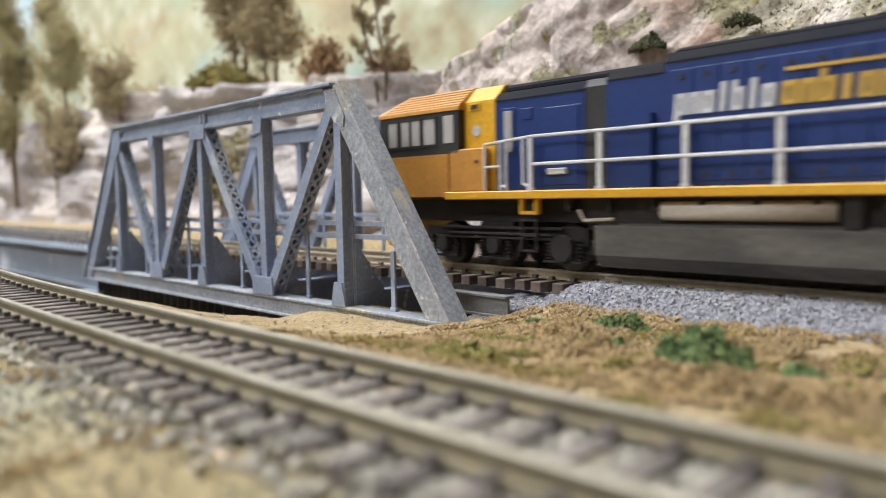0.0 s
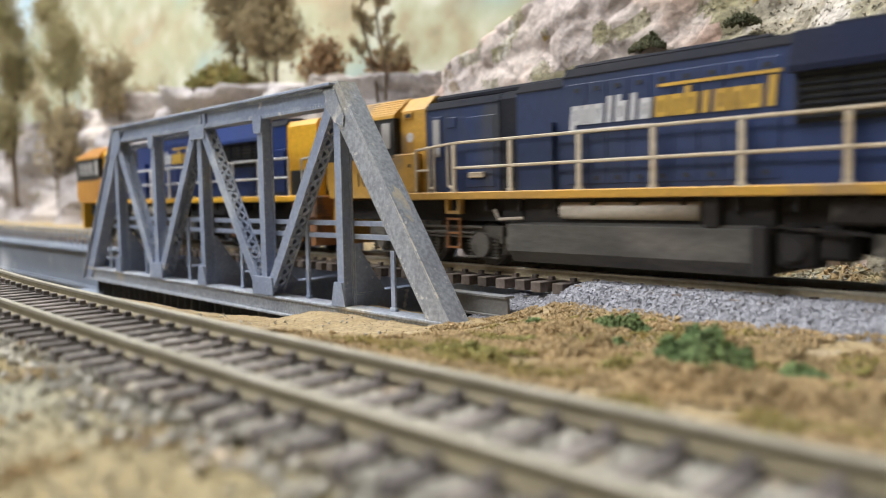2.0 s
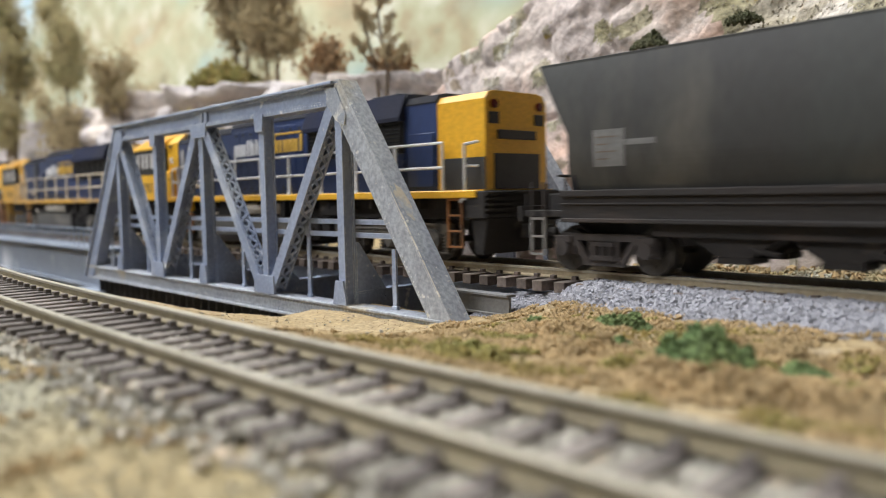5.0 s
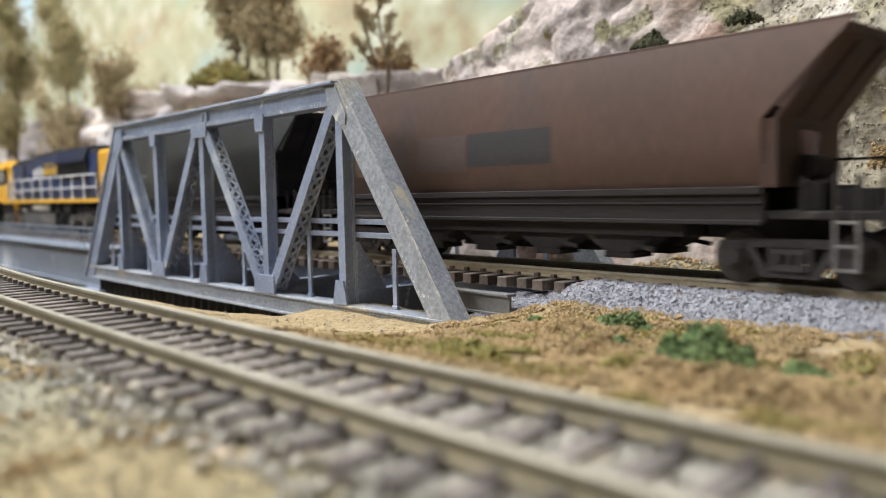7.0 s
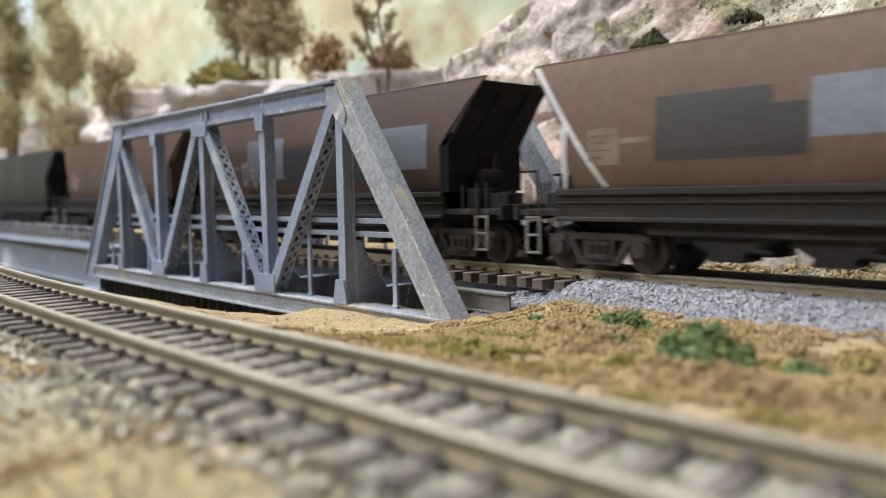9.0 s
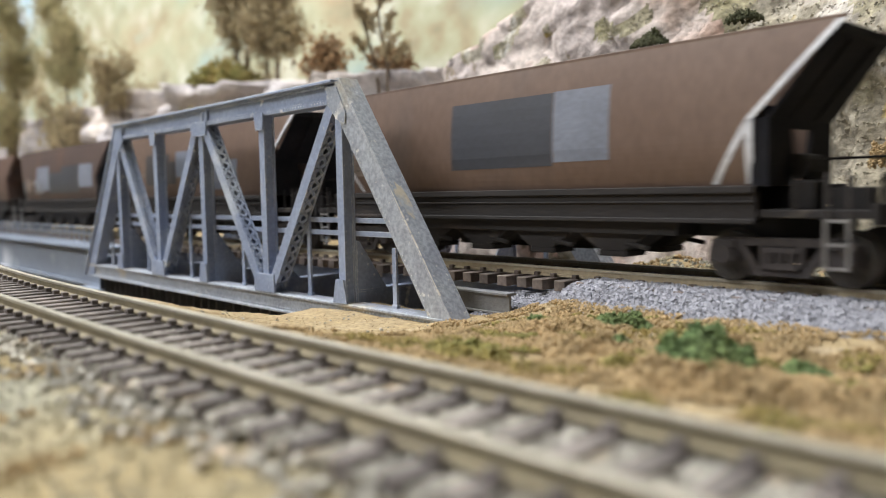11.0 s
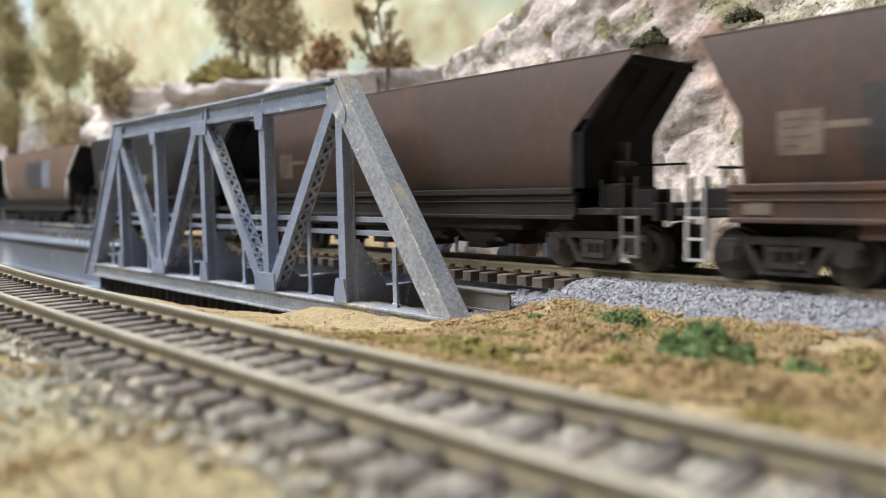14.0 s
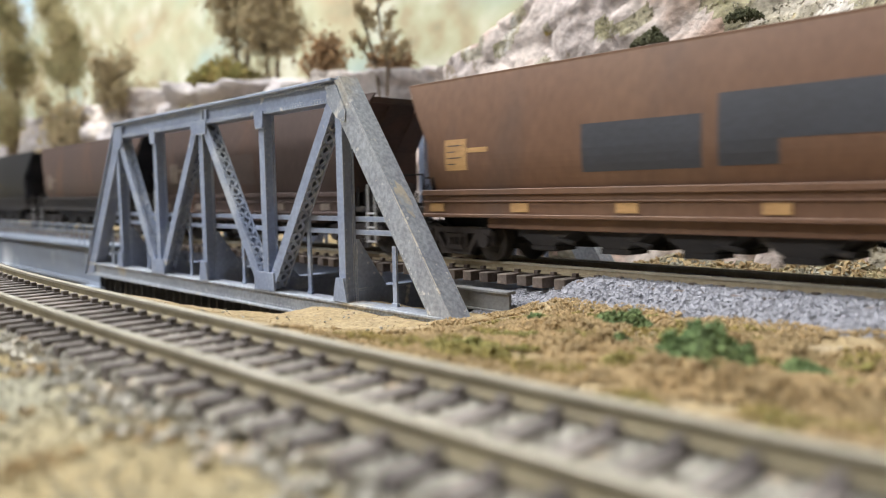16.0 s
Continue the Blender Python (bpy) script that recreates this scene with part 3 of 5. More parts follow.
        # the far face is a closed plate, the other one carries flat crossing lacing bars
        a0, a1 = Vector((x0, 0, z0)) - side * 1.55, Vector((x1, 0, z1)) - side * 1.55
        slanted(bm, a0.x, a0.z, a1.x, a1.z, 0.5, *span(0.9, 4.4))
        count = 17
        ya, yb = span(0.9, 4.4)
        for i in range(count):
            for a, b in ((ya, yb), (yb, ya)):
                p0 = Vector((x0, a, z0)) + d * (i / count) + side * 1.35
                p1 = Vector((x0, b, z0)) + d * ((i + 1) / count) + side * 1.35
                w = (p1 - p0).normalized().cross(side) * 0.5
                bar = [bm.verts.new(p + w * e + side * h) for h in (-0.2, 0.2) for p, e in ((p0, 1), (p0, -1), (p1, -1), (p1, 1))]
                for f in ((0, 1, 2, 3), (7, 6, 5, 4), (0, 4, 5, 1), (1, 5, 6, 2), (2, 6, 7, 3), (3, 7, 4, 0)):
                    bm.faces.new([bar[q] for q in f])
        rivets(bm, Vector((x0, y - out * 0.3, z0)) + d * 0.86 - side * 0.7, Vector((x0, y - out * 0.3, z0)) + d * 0.98 - side * 0.7, 1.3, n, 0.25)
        part("laced_diagonal", bm, STEEL_PAINT, bridge, "diagonal of two bars joined by zigzag lacing")
    # gusset plates with rivets
    def gusset(pts, label=""):
        bm = bmesh.new()
        prism(bm, pts, 1, *span(-0.3, 0.35))
        cx, cz = sum(p[0] for p in pts) / len(pts), sum(p[1] for p in pts) / len(pts)
        for px, pz in pts:
            for s in (0.8, 0.45):
                rivets(bm, (cx + (px - cx) * s, y + out * 0.3, cz + (pz - cz) * s), (cx + (px - cx) * s + 0.01, y + out * 0.25, cz + (pz - cz) * s), 1, n, 0.3)
        part("gusset_plate", bm, CHIPPED_PAINT if label else STEEL_PAINT, bridge, label)
    for k in (1, 3):
        x = MID[k]
        gusset([(x - 6.5, Z_BOT + 0.1), (x + 6.5, Z_BOT + 0.1), (x + 6, Z_BOT + 6), (x - 6, Z_BOT + 6)])
        gusset([(x - 3, Z_TOP_LO + 1), (x + 3, Z_TOP_LO + 1), (x + 2.2, Z_TOP_LO - 4.5), (x - 2.2, Z_TOP_LO - 4.5)])
    x = MID[2]
    gusset([(x - 6.5, Z_TOP_LO + 1.4), (x + 6.5, Z_TOP_LO + 1.4), (x + 6.0, Z_TOP_LO - 3.6), (x - 5.4, Z_TOP_LO - 3.6)])
    for k in (0, 2, 4):
        x = MID[k] - 0.4
        gusset([(x - 3.4, Z_BOT + 0.1), (x + 3.4, Z_BOT + 0.1), (x + 1.8, Z_BOT + 7), (x - 1.8, Z_BOT + 7)])
    x = node(4)
    gusset([(x - 5, Z_TOP - 2), (x - 1.0, Z_TOP - 2), (x + 3.5, Z_TOP_LO - 3), (x + 3.0, Z_TOP_LO - 6), (x - 1.0, Z_TOP_LO - 4.5), (x - 5.5, Z_TOP_LO + 0.5)], "large corner gusset, paint chipped white")
    x = node(0) + 2.2
    gusset([(x - 6, Z_TOP - 2), (x + 4, Z_TOP - 2), (x + 4.5, Z_TOP_LO - 1), (x + 1, Z_TOP_LO - 5), (x - 7, Z_TOP_LO - 4)])
    # knee plates that stiffen the posts from inside
    for k in range(5):
        x = MID[k] + 1.6
        h, w = (18, 12.5) if k % 2 == 0 else (10, 11)
        bm = bmesh.new()
        pts = [(y - out * 4.6, Z_BOT + h), (y - out * 5.4, Z_BOT + h), (y - out * (4.6 + w), Z_BOT + 1), (y - out * (4.6 + w), Z_BOT - 0.6), (y - out * 4.6, Z_BOT - 0.6)]
        prism(bm, pts, 0, x - 0.35, x + 0.35)
        for s in (0.15, 0.35, 0.55, 0.75, 0.93):
            p = (x + 0.35, y - out * (5.4 + (w - 1.8) * s - 0.6), Z_BOT + h - 1.5 - (h - 2) * s)
            rivets(bm, p, (p[0], p[1] - out * 0.01, p[2]), 1, (1, 0, 0), 0.35)
        part("knee_plate", bm, STEEL_PAINT, bridge, "triangular riveted knee plate")


truss(B_NEAR, -1)
truss(B_FAR, 1)
# floor beams, stringers and a plate girder below
for k in range(-1, 5):
    bm = bmesh.new()
    x = MID[k] if k >= 0 else node(-1)
    box(bm, x - 0.6, x + 0.6, B_NEAR + 5, B_FAR - 5, Z_BOT - 6, Z_BOT + 3)
    box(bm, x - 2.2, x + 2.2, B_NEAR + 5, B_FAR - 5, Z_BOT + 3, Z_BOT + 3.7)
    part("floor_beam", bm, STEEL_PAINT, bridge)
for sy in (-1, 1):
    bm = bmesh.new()
    yy = TRACK_Y + sy * GAUGE / 2
    box(bm, node(-1) - 4, node(5) + 12, yy - 0.6, yy + 0.6, -12.5, -6.0)
    box(bm, node(-1) - 4, node(5) + 12, yy - 2.2, yy + 2.2, -6.0, -5.2)
    part("stringer", bm, STEEL_PAINT, bridge)
# the girders' dark colour holds the shade below the deck
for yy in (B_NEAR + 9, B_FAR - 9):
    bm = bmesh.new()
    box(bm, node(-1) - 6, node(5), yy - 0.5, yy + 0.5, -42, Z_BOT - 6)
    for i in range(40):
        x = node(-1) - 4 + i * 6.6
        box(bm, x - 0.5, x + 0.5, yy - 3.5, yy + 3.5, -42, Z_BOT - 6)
    part("under_girder", bm, GIRDER_SHADE, bridge, "plate girder with upright stiffeners, under-deck shade put into its colour")
bm = bmesh.new()
box(bm, 96, 123, 50, 50.8, -10.4, -6.2)
box(bm, 96, 123, 49.2, 52.6, -6.2, -5.5, 0.12)
box(bm, 96, 123, 49.2, 52.6, -11.0, -10.4, 0.12)
part("bearing_beam", bm, ABUTMENT, bridge, "dusty beam that rests on the bank")
# walkway railing inside the near truss, and its twin
for yy in (B_NEAR + 5.2, B_FAR - 5.2):
    bm = bmesh.new()
    for z in (12.3, 8.5):
        box(bm, node(-1) + 22, node(5) - 22, yy - 0.45, yy + 0.45, z - 0.75, z + 0.75, 0.1)
    part("walkway_rail", bm, STEEL_PAINT, bridge, "two-bar walkway handrail")
    for k in range(6):
        bm = bmesh.new()
        x = node(k - 1) + PANEL * 0.48 - 2.5
        box(bm, x - 0.8, x + 0.8, yy - 0.8, yy - 0.1, Z_BOT - 1, 13.3 if 0 < k < 5 else 5)
        box(bm, x - 1.2, x + 1.2, yy - 1.1, yy + 0.2, Z_BOT - 0.1, Z_BOT + 1.0, 0.15)
        part("railing_post", bm, STEEL_PAINT, bridge)

# abutment on the land side: a girder end that carries on under the ballast
bm = bmesh.new()
box(bm, node(5) + 2, node(5) + 40, TRACK_Y - 24, TRACK_Y + 24, -30, -9.6, 0.6)
tagged(part("abutment", bm, ABUTMENT), "grey bridge abutment at the edge of the ballast", "abutment", kind="structure")

# ---- approach viaduct beyond the bridge ----
approach = empty("approach_viaduct")
tagged(approach, "pale blue-grey plate girder viaduct with a low railing", "viaduct")
AX0, AX1 = -1000, node(-1) - 7
for yy in (B_NEAR + 10, B_FAR - 14):
    bm = bmesh.new()
    box(bm, AX0, AX1, yy, yy + 1.2, -24, -6)
    box(bm, AX0, AX1, yy - 2, yy + 3, -6, -4.6)
    box(bm, AX0, AX1, yy - 2, yy + 3, -25.4, -24)
    part("girder", bm, APPROACH_PAINT, approach)
bm = bmesh.new()
box(bm, AX0, AX1, B_NEAR + 6, B_FAR - 6, -5.6, -4.4)
part("deck", bm, APPROACH_PAINT, approach)
bm = bmesh.new()
for z in (2.2, 5.4):
    box(bm, AX0, AX1, B_NEAR + 8, B_NEAR + 8.7, z - 0.35, z + 0.35)
for i in range(90):
    x = AX1 - 2 - i * 8.0
    box(bm, x - 0.4, x + 0.4, B_NEAR + 8, B_NEAR + 8.7, -4.6, 5.6)
part("railing", bm, APPROACH_PAINT, approach, "low railing of thin posts and two bars")
for i, x in enumerate((AX1 - 4, AX1 - 190, AX1 - 380)):
    bm = bmesh.new()
    box(bm, x - 14, x + 9, B_NEAR + 2, B_FAR - 2, -80, -25.4, 0.8)
    box(bm, x - 17, x + 12, B_NEAR - 1, B_FAR + 1, -30, -25, 0.6)
    part("pier", bm, APPROACH_PAINT, approach, "pale stained bridge pier")

# ---- the train ----
SPEED = 141.67                        # mm a second, towards -x
HALF = 16.0                           # half the width of a body


def bogie_frame(bm, cx, y, half, outward):
    """A cast three-piece side frame in profile, centred at cx."""
    y0, y1 = sorted((y, y + outward * 1.4))
    slanted(bm, cx - half - 1, 8.7, cx + half + 1, 8.7, 1.7, y0, y1)
    slanted(bm, cx - 6.0, 2.5, cx + 6.0, 2.5, 1.5, y0, y1)
    for s in (-1, 1):
        slanted(bm, cx + s * (half - 3.2), 8.3, cx + s * 5.0, 2.5, 1.6, y0, y1)
        box(bm, cx + s * 3.9 - 0.55, cx + s * 3.9 + 0.55, y0, y1, 2.6, 8.6)
        box(bm, cx + s * half - 3.1, cx + s * half + 3.1, y0, y1, 4.2, 8.6, 0.4)
    yo = y + outward * 1.4
    y0, y1 = sorted((yo, yo + outward * 0.8))
    box(bm, cx - 3.4, cx + 3.4, y0, y1, 3.2, 4.4)
    box(bm, cx - 3.4, cx + 3.4, y0, y1, 6.6, 7.6)
    for s in (-2.2, 0, 2.2):
        rod(bm, (cx + s, yo + outward * 0.2, 4.2), (cx + s, yo + outward * 0.2, 6.8), 0.75, 6)
    for s in (-1, 1):
        rod(bm, (cx + s * half, yo, 6.0), (cx + s * half, yo + outward * 1.3, 6.0), 2.1, 10)
        box(bm, cx + s * half - 2.6, cx + s * half + 2.6, y0, y1, 7.2, 9.0, 0.2)


def wheelset(parent, x, r, name="wheelset"):
    bm = bmesh.new()
    rod(bm, (0, -11, 0), (0, 11, 0), 1.0, 8)
    for s in (-1, 1):
        rod(bm, (0, s * 7.6, 0), (0, s * 9.8, 0), r, 24)
        rod(bm, (0, s * 6.9, 0), (0, s * 7.6, 0), r + 0.7, 24)
        rod(bm, (0, s * 9.8, 0), (0, s * 10.1, 0), r * 0.55, 12)
        for k in range(4):
            a = k * math.pi / 2
            rod(bm, (0.62 * r * math.cos(a), s * 9.5, 0.62 * r * math.sin(a)), (0.62 * r * math.cos(a), s * 9.95, 0.62 * r * math.sin(a)), 0.5, 6)
    w = part(name, bm, WHEEL, parent)
    w.location = (x * MM, 0, r * MM)
    wheels.append((w, x, r))
    return w


wheels, movers = [], []


def ladder(parent, x, y, z0, z1, w, material, steps=3, name="ladder"):
    bm = bmesh.new()
    for s in (-1, 1):
        box(bm, x + s * w / 2 - 0.28, x + s * w / 2 + 0.28, y - 0.3, y + 0.3, z0, z1)
    for i in range(steps):
        z = z0 + 0.4 + (z1 - z0 - 0.8) * i / (steps - 1)
        box(bm, x - w / 2, x + w / 2, y - 0.35, y + 0.35, z - 0.28, z + 0.28)
    return part(name, bm, material, parent)


def plate(name, parent, material, x0, x1, z0, z1, side, label="", out=0.12, profile=None):
    """A flat painted patch that follows the body's side; side -1 looks to -y."""
    rows = 6
    bm = bmesh.new()
    vs = []
    for i in range(rows + 1):
        z = z0 + (z1 - z0) * i / rows
        y = side * ((profile(z) if profile else HALF) + out)
        vs.append((bm.verts.new((x0, y, z)), bm.verts.new((x1, y, z)), bm.verts.new((x1, y - side * (out + 0.3), z)), bm.verts.new((x0, y - side * (out + 0.3), z))))
    for a, b in zip(vs, vs[1:]):
        for k in range(4):
            bm.faces.new((a[k], a[(k + 1) % 4], b[(k + 1) % 4], b[k]))
    bm.faces.new(vs[0]), bm.faces.new(vs[-1][::-1])
    return part(name, bm, material, parent, label)


def hopper_half(z):
    """Half the width of the bulged hopper side at height z."""
    return HALF - (2.3 * ((z - 30) / 21) ** 2 if z > 30 else 1.6 * ((30 - z) / 10) ** 2)


HOP_L = 170.6


def hopper(colour, label, patches=(), stripes=False, ladder_mat=None, tag_mat=None, logo=None, end_paint=None):
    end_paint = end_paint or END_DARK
    wagon = empty("hopper_wagon")
    tagged(wagon, label, "hopper wagon", "coal hopper wagons")
    # sides: from the sill to the rim, ends raked outwards above the kink
    for side in (-1, 1):
        bm = bmesh.new()
        zs = [20 + 1.35 * i for i in range(11)] + [33.51] + [34.6 + 1.07 * i for i in range(16)] + [51.5]
        rows = []
        for z in zs:
            ins = 10.6 if z <= 33.5 else 10.6 * (51.5 - z) / 18.0
            h = hopper_half(z)
            rows.append([(ins, h), (HOP_L - ins * 1.6, h), (HOP_L - ins * 1.6, h - 0.8), (ins, h - 0.8)])
        vs = [[bm.verts.new((a, side * b, z)) for a, b in r] for r, z in zip(rows, zs)]
        for a, b in zip(vs, vs[1:]):
            for k in range(4):
                bm.faces.new((a[k], a[(k + 1) % 4], b[(k + 1) % 4], b[k]))
        bm.faces.new(vs[0]), bm.faces.new(vs[-1][::-1])
        part("side_sheet", bm, colour, wagon)
        bm = bmesh.new()
        y0, y1 = sorted((side * (hopper_half(51) - 1.0), side * (hopper_half(51) + 0.02)))
        box(bm, 0.4, HOP_L - 0.4, y0, y1, 50.8, 51.6, 0.1)
        part("rim", bm, colour, wagon)
    # raked end sheets with an open triangle below
    for e in (0, 1):
        def ex(x):
            return x if e == 0 else HOP_L - x
        bm = bmesh.new()
        for (xa, za), (xb, zb) in (((1.2, 49.8), (14.0 if e else 11.5, 33.5)),):
            vs = []
            for x, z in ((xa, za), (xb, zb), (xb + 1.0, zb), (xa + 1.0, za)):
                w = hopper_half(z) - 0.8
                vs.append((bm.verts.new((ex(x), -w, z)), bm.verts.new((ex(x), w, z))))
            for a, b in zip(vs, vs[1:] + vs[:1]):
                bm.faces.new((a[0], a[1], b[1], b[0]))
            bm.faces.new([v[0] for v in vs]), bm.faces.new([v[1] for v in vs][::-1])
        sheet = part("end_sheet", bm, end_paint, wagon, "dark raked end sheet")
        bm = bmesh.new()
        # lower end wall with a triangular opening
        w = hopper_half(30) - 0.6
        xs = sorted((ex(14.0), ex(15.0))) if e else (11.5, 12.5)
        prism(bm, [(-w, 20), (-2.2, 20), (-5.2, 31.8), (-w, 33.6)], 0, *xs)
        prism(bm, [(w, 20), (w, 33.6), (5.2, 31.8), (2.2, 20)], 0, *xs)
        prism(bm, [(-5.2, 31.8), (5.2, 31.8), (w, 33.6), (-w, 33.6)], 0, *xs)
        if e:
            for sg in (-1, 1):
                prism(bm, [(ex(14.2), sg * (w - 0.4)), (ex(17.4), sg * (w + 0.3)), (ex(17.4), sg * (w - 0.6)), (ex(15), sg * (w - 1.4))], 2, 20, 33.6)
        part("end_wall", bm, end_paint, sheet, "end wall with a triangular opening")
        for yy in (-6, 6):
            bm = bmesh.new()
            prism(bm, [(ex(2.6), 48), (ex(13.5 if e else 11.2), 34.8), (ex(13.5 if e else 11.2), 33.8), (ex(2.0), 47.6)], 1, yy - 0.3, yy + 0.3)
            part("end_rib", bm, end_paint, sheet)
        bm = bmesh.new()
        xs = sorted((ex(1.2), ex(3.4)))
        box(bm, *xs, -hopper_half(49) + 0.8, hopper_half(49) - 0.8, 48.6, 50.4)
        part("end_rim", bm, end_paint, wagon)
        # end platform with railings
        bm = bmesh.new()
        xs = sorted((ex(-6.5), ex(18)))
        box(bm, *xs, -14.5, 14.5, 13.6, 15.2, 0.15)
        box(bm, *sorted((ex(-6.5), ex(-5.2))), -15.2, 15.2, 12.4, 16.4, 0.1)
        for yy in (-14, -7, 7, 14):
            rod(bm, (ex(-4.6), yy, 15), (ex(-4.6), yy, 19.5), 0.35, 6)
        for xx in (3, 9):
            for yy in (-14.6, 14.6):
                rod(bm, (ex(xx), yy, 15), (ex(xx), yy, 22.0), 0.32, 6)
        box(bm, *sorted((ex(-2), ex(5))), -8, -2, 15, 19.5, 0.3)
        rod(bm, (ex(6), 3, 18), (ex(12), 3, 18), 2.2, 10)
        rod(bm, (ex(-6), 0, 9), (ex(-9.2), 0, 9), 1.3, 8)
        box(bm, *sorted((ex(-8.0), ex(-9.3))), -1.6, 1.6, 7, 11)
        if e:
            rod(bm, (ex(13), -4.5, 24), (ex(13), 4.5, 24), 2.6, 12)
            box(bm, *sorted((ex(7), ex(12))), -10, -3, 15, 21, 0.4)
            rod(bm, (ex(-2.5), 4, 15), (ex(-2.5), 4, 25.5), 0.4, 6)
            rod(bm, (ex(-2.5), 4, 25.5), (ex(13), 4, 25.5), 0.3, 6)
        else:
            rod(bm, (ex(2), -6, 15), (ex(2), -6, 24), 0.4, 6)
            rod(bm, (ex(2), -9, 24), (ex(2), 9, 24), 0.35, 6)
            box(bm, *sorted((ex(3), ex(10))), 2, 10, 15, 20.5, 0.5)
        part("end_platform", bm, UNDER, wagon, "grimy end platform with brake gear")
        for yy in (-15.6, 15.6):
            ladder(wagon, ex(0.6), yy, 3.8, 13.6, 4.2, ladder_mat or LADDER_WHITE)
            for dx in (-1.9, 1.9):
                bm = bmesh.new()
                rod(bm, (ex(0.6) + dx, yy, 13.4), (ex(0.6) + dx, yy, 22.5), 0.3, 6)
                part("grab_rail", bm, ladder_mat or WAGON_BOGIE, wagon)
    # sill and ribs
    for side in (-1, 1):
        bm = bmesh.new()
        ys = sorted((side * 13.5, side * 15.4))
        box(bm, 8, HOP_L - 16.5, *ys, 13.0, 19.0)
        sill = part("side_sill", bm, colour if tag_mat else SILL_PAINT, wagon)
        for z0, z1, out in ((18.6, 20.2, 16.2), (12.4, 13.4, 16.2), (16.6, 17.1, 15.9)):
            bm = bmesh.new()
            ys = sorted((side * 15.3, side * out))
            box(bm, 8, HOP_L - 16.5, *ys, z0, z1, 0.15)
            part("sill_rail", bm, colour if tag_mat else SILL_PAINT, sill)
        if tag_mat:
            for x in (11, 43, 76, 111, 141):
                plate("sill_tag", wagon, tag_mat, x, x + 6.0, 14.0, 16.4, side, out=-0.45)
        # white number panel and its code bar
        plate("data_panel", wagon, logo or PANEL_DULL, 18.2, 26.8, 25.6, 34.2, side, "faded data panel with unreadable print", 0.06, hopper_half)
        plate("data_panel", wagon, logo or PANEL_DULL, 27.2, 35.0, 30.3, 31.6, side, "", 0.06, hopper_half)
        for i in range(4):
            plate("print_line", wagon, LETTER_DARK, 19.2, 19.2 + (5.5 if i % 2 else 3.2), 27.2 + i * 1.7, 27.5 + i * 1.7, side, "", 0.1, hopper_half)
        for pm, x0, x1, z0, z1 in patches:
            plate("paint_patch", wagon, pm, x0, x1, z0, z1, side, "painted-over patch on the side", 0.05 + 0.01 * (x0 % 3), hopper_half)
        if stripes:
            for x0, z0, x1, z1 in ((1.0, 50.8, 22.5, 20.5), (10.9, 36, 10.9, 20.5), (HOP_L - 1, 50.8, HOP_L - 17.8, 33.5), (HOP_L - 17.8, 33.5, HOP_L - 17.8, 20.5), (HOP_L - 17.8, 33.5, HOP_L - 25.5, 20.5)):
                bm = bmesh.new()
                cut = 6
                for i in range(cut):
                    xa, za = x0 + (x1 - x0) * i / cut, z0 + (z1 - z0) * i / cut
                    xb, zb = x0 + (x1 - x0) * (i + 1) / cut, z0 + (z1 - z0) * (i + 1) / cut
                    ya, yb = side * (hopper_half(za) + 0.12), side * (hopper_half(zb) + 0.12)
                    q = [bm.verts.new(p) for p in ((xa - 0.8, ya, za), (xa + 0.8, ya, za), (xb + 0.8, yb, zb), (xb - 0.8, yb, zb), (xa - 0.8, ya - side * 0.4, za), (xa + 0.8, ya - side * 0.4, za), (xb + 0.8, yb - side * 0.4, zb), (xb - 0.8, yb - side * 0.4, zb))]
                    for f in ((0, 1, 2, 3), (4, 5, 6, 7), (0, 1, 5, 4), (2, 3, 7, 6), (1, 2, 6, 5), (0, 3, 7, 4)):
                        bm.faces.new([q[k] for k in f])
                part("edge_stripe", bm, LETTER_WHITE, wagon, "white painted edge stripe")
    # centre frame and four discharge chutes
    bm = bmesh.new()
    box(bm, 4, HOP_L - 4, -4, 4, 9, 14)
    part("underframe", bm, UNDER, wagon)
    bm = bmesh.new()
    box(bm, 33, HOP_L - 35, -14.0, 14.0, 9.4, 12.6, 0.2)
    part("lower_sill", bm, colour if tag_mat else SILL_PAINT, wagon, "set-back lower sill above the chutes")
    for i in range(4):
        x = 41 + i * 22
        bm = bmesh.new()
        for side in (-1, 1):
            ys = sorted((side * 4, side * 12.6))
            prism(bm, [(x, 9.8), (x + 21, 9.8), (x + 14, 5.4), (x + 7, 5.4)], 1, *ys)
            rod(bm, (x + 14.4, side * 12.4, 7.2), (x + 20.5, side * 12.4, 6.2), 0.6, 6)
            box(bm, x + 6.4, x + 14.6, *ys, 4.0, 5.4, 0.2)
        part("discharge_chute", bm, UNDER, wagon)
    # load inside
    bm = bmesh.new()
    box(bm, 18, HOP_L - 24, -14, 14, 36, 38)
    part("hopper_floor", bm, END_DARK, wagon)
    for cx in (18.6, HOP_L - 12.4):
        bm = bmesh.new()
        for side in (-1, 1):
            bogie_frame(bm, cx, side * 11.2, 12, side)
        box(bm, cx - 2.5, cx + 2.5, -11.5, 11.5, 4.5, 9.2, 0.3)
        part("bogie_frame", bm, WAGON_BOGIE, wagon)
        for s in (-1, 1):
            wheelset(wagon, cx + s * 12, 5.3)
    return wagon

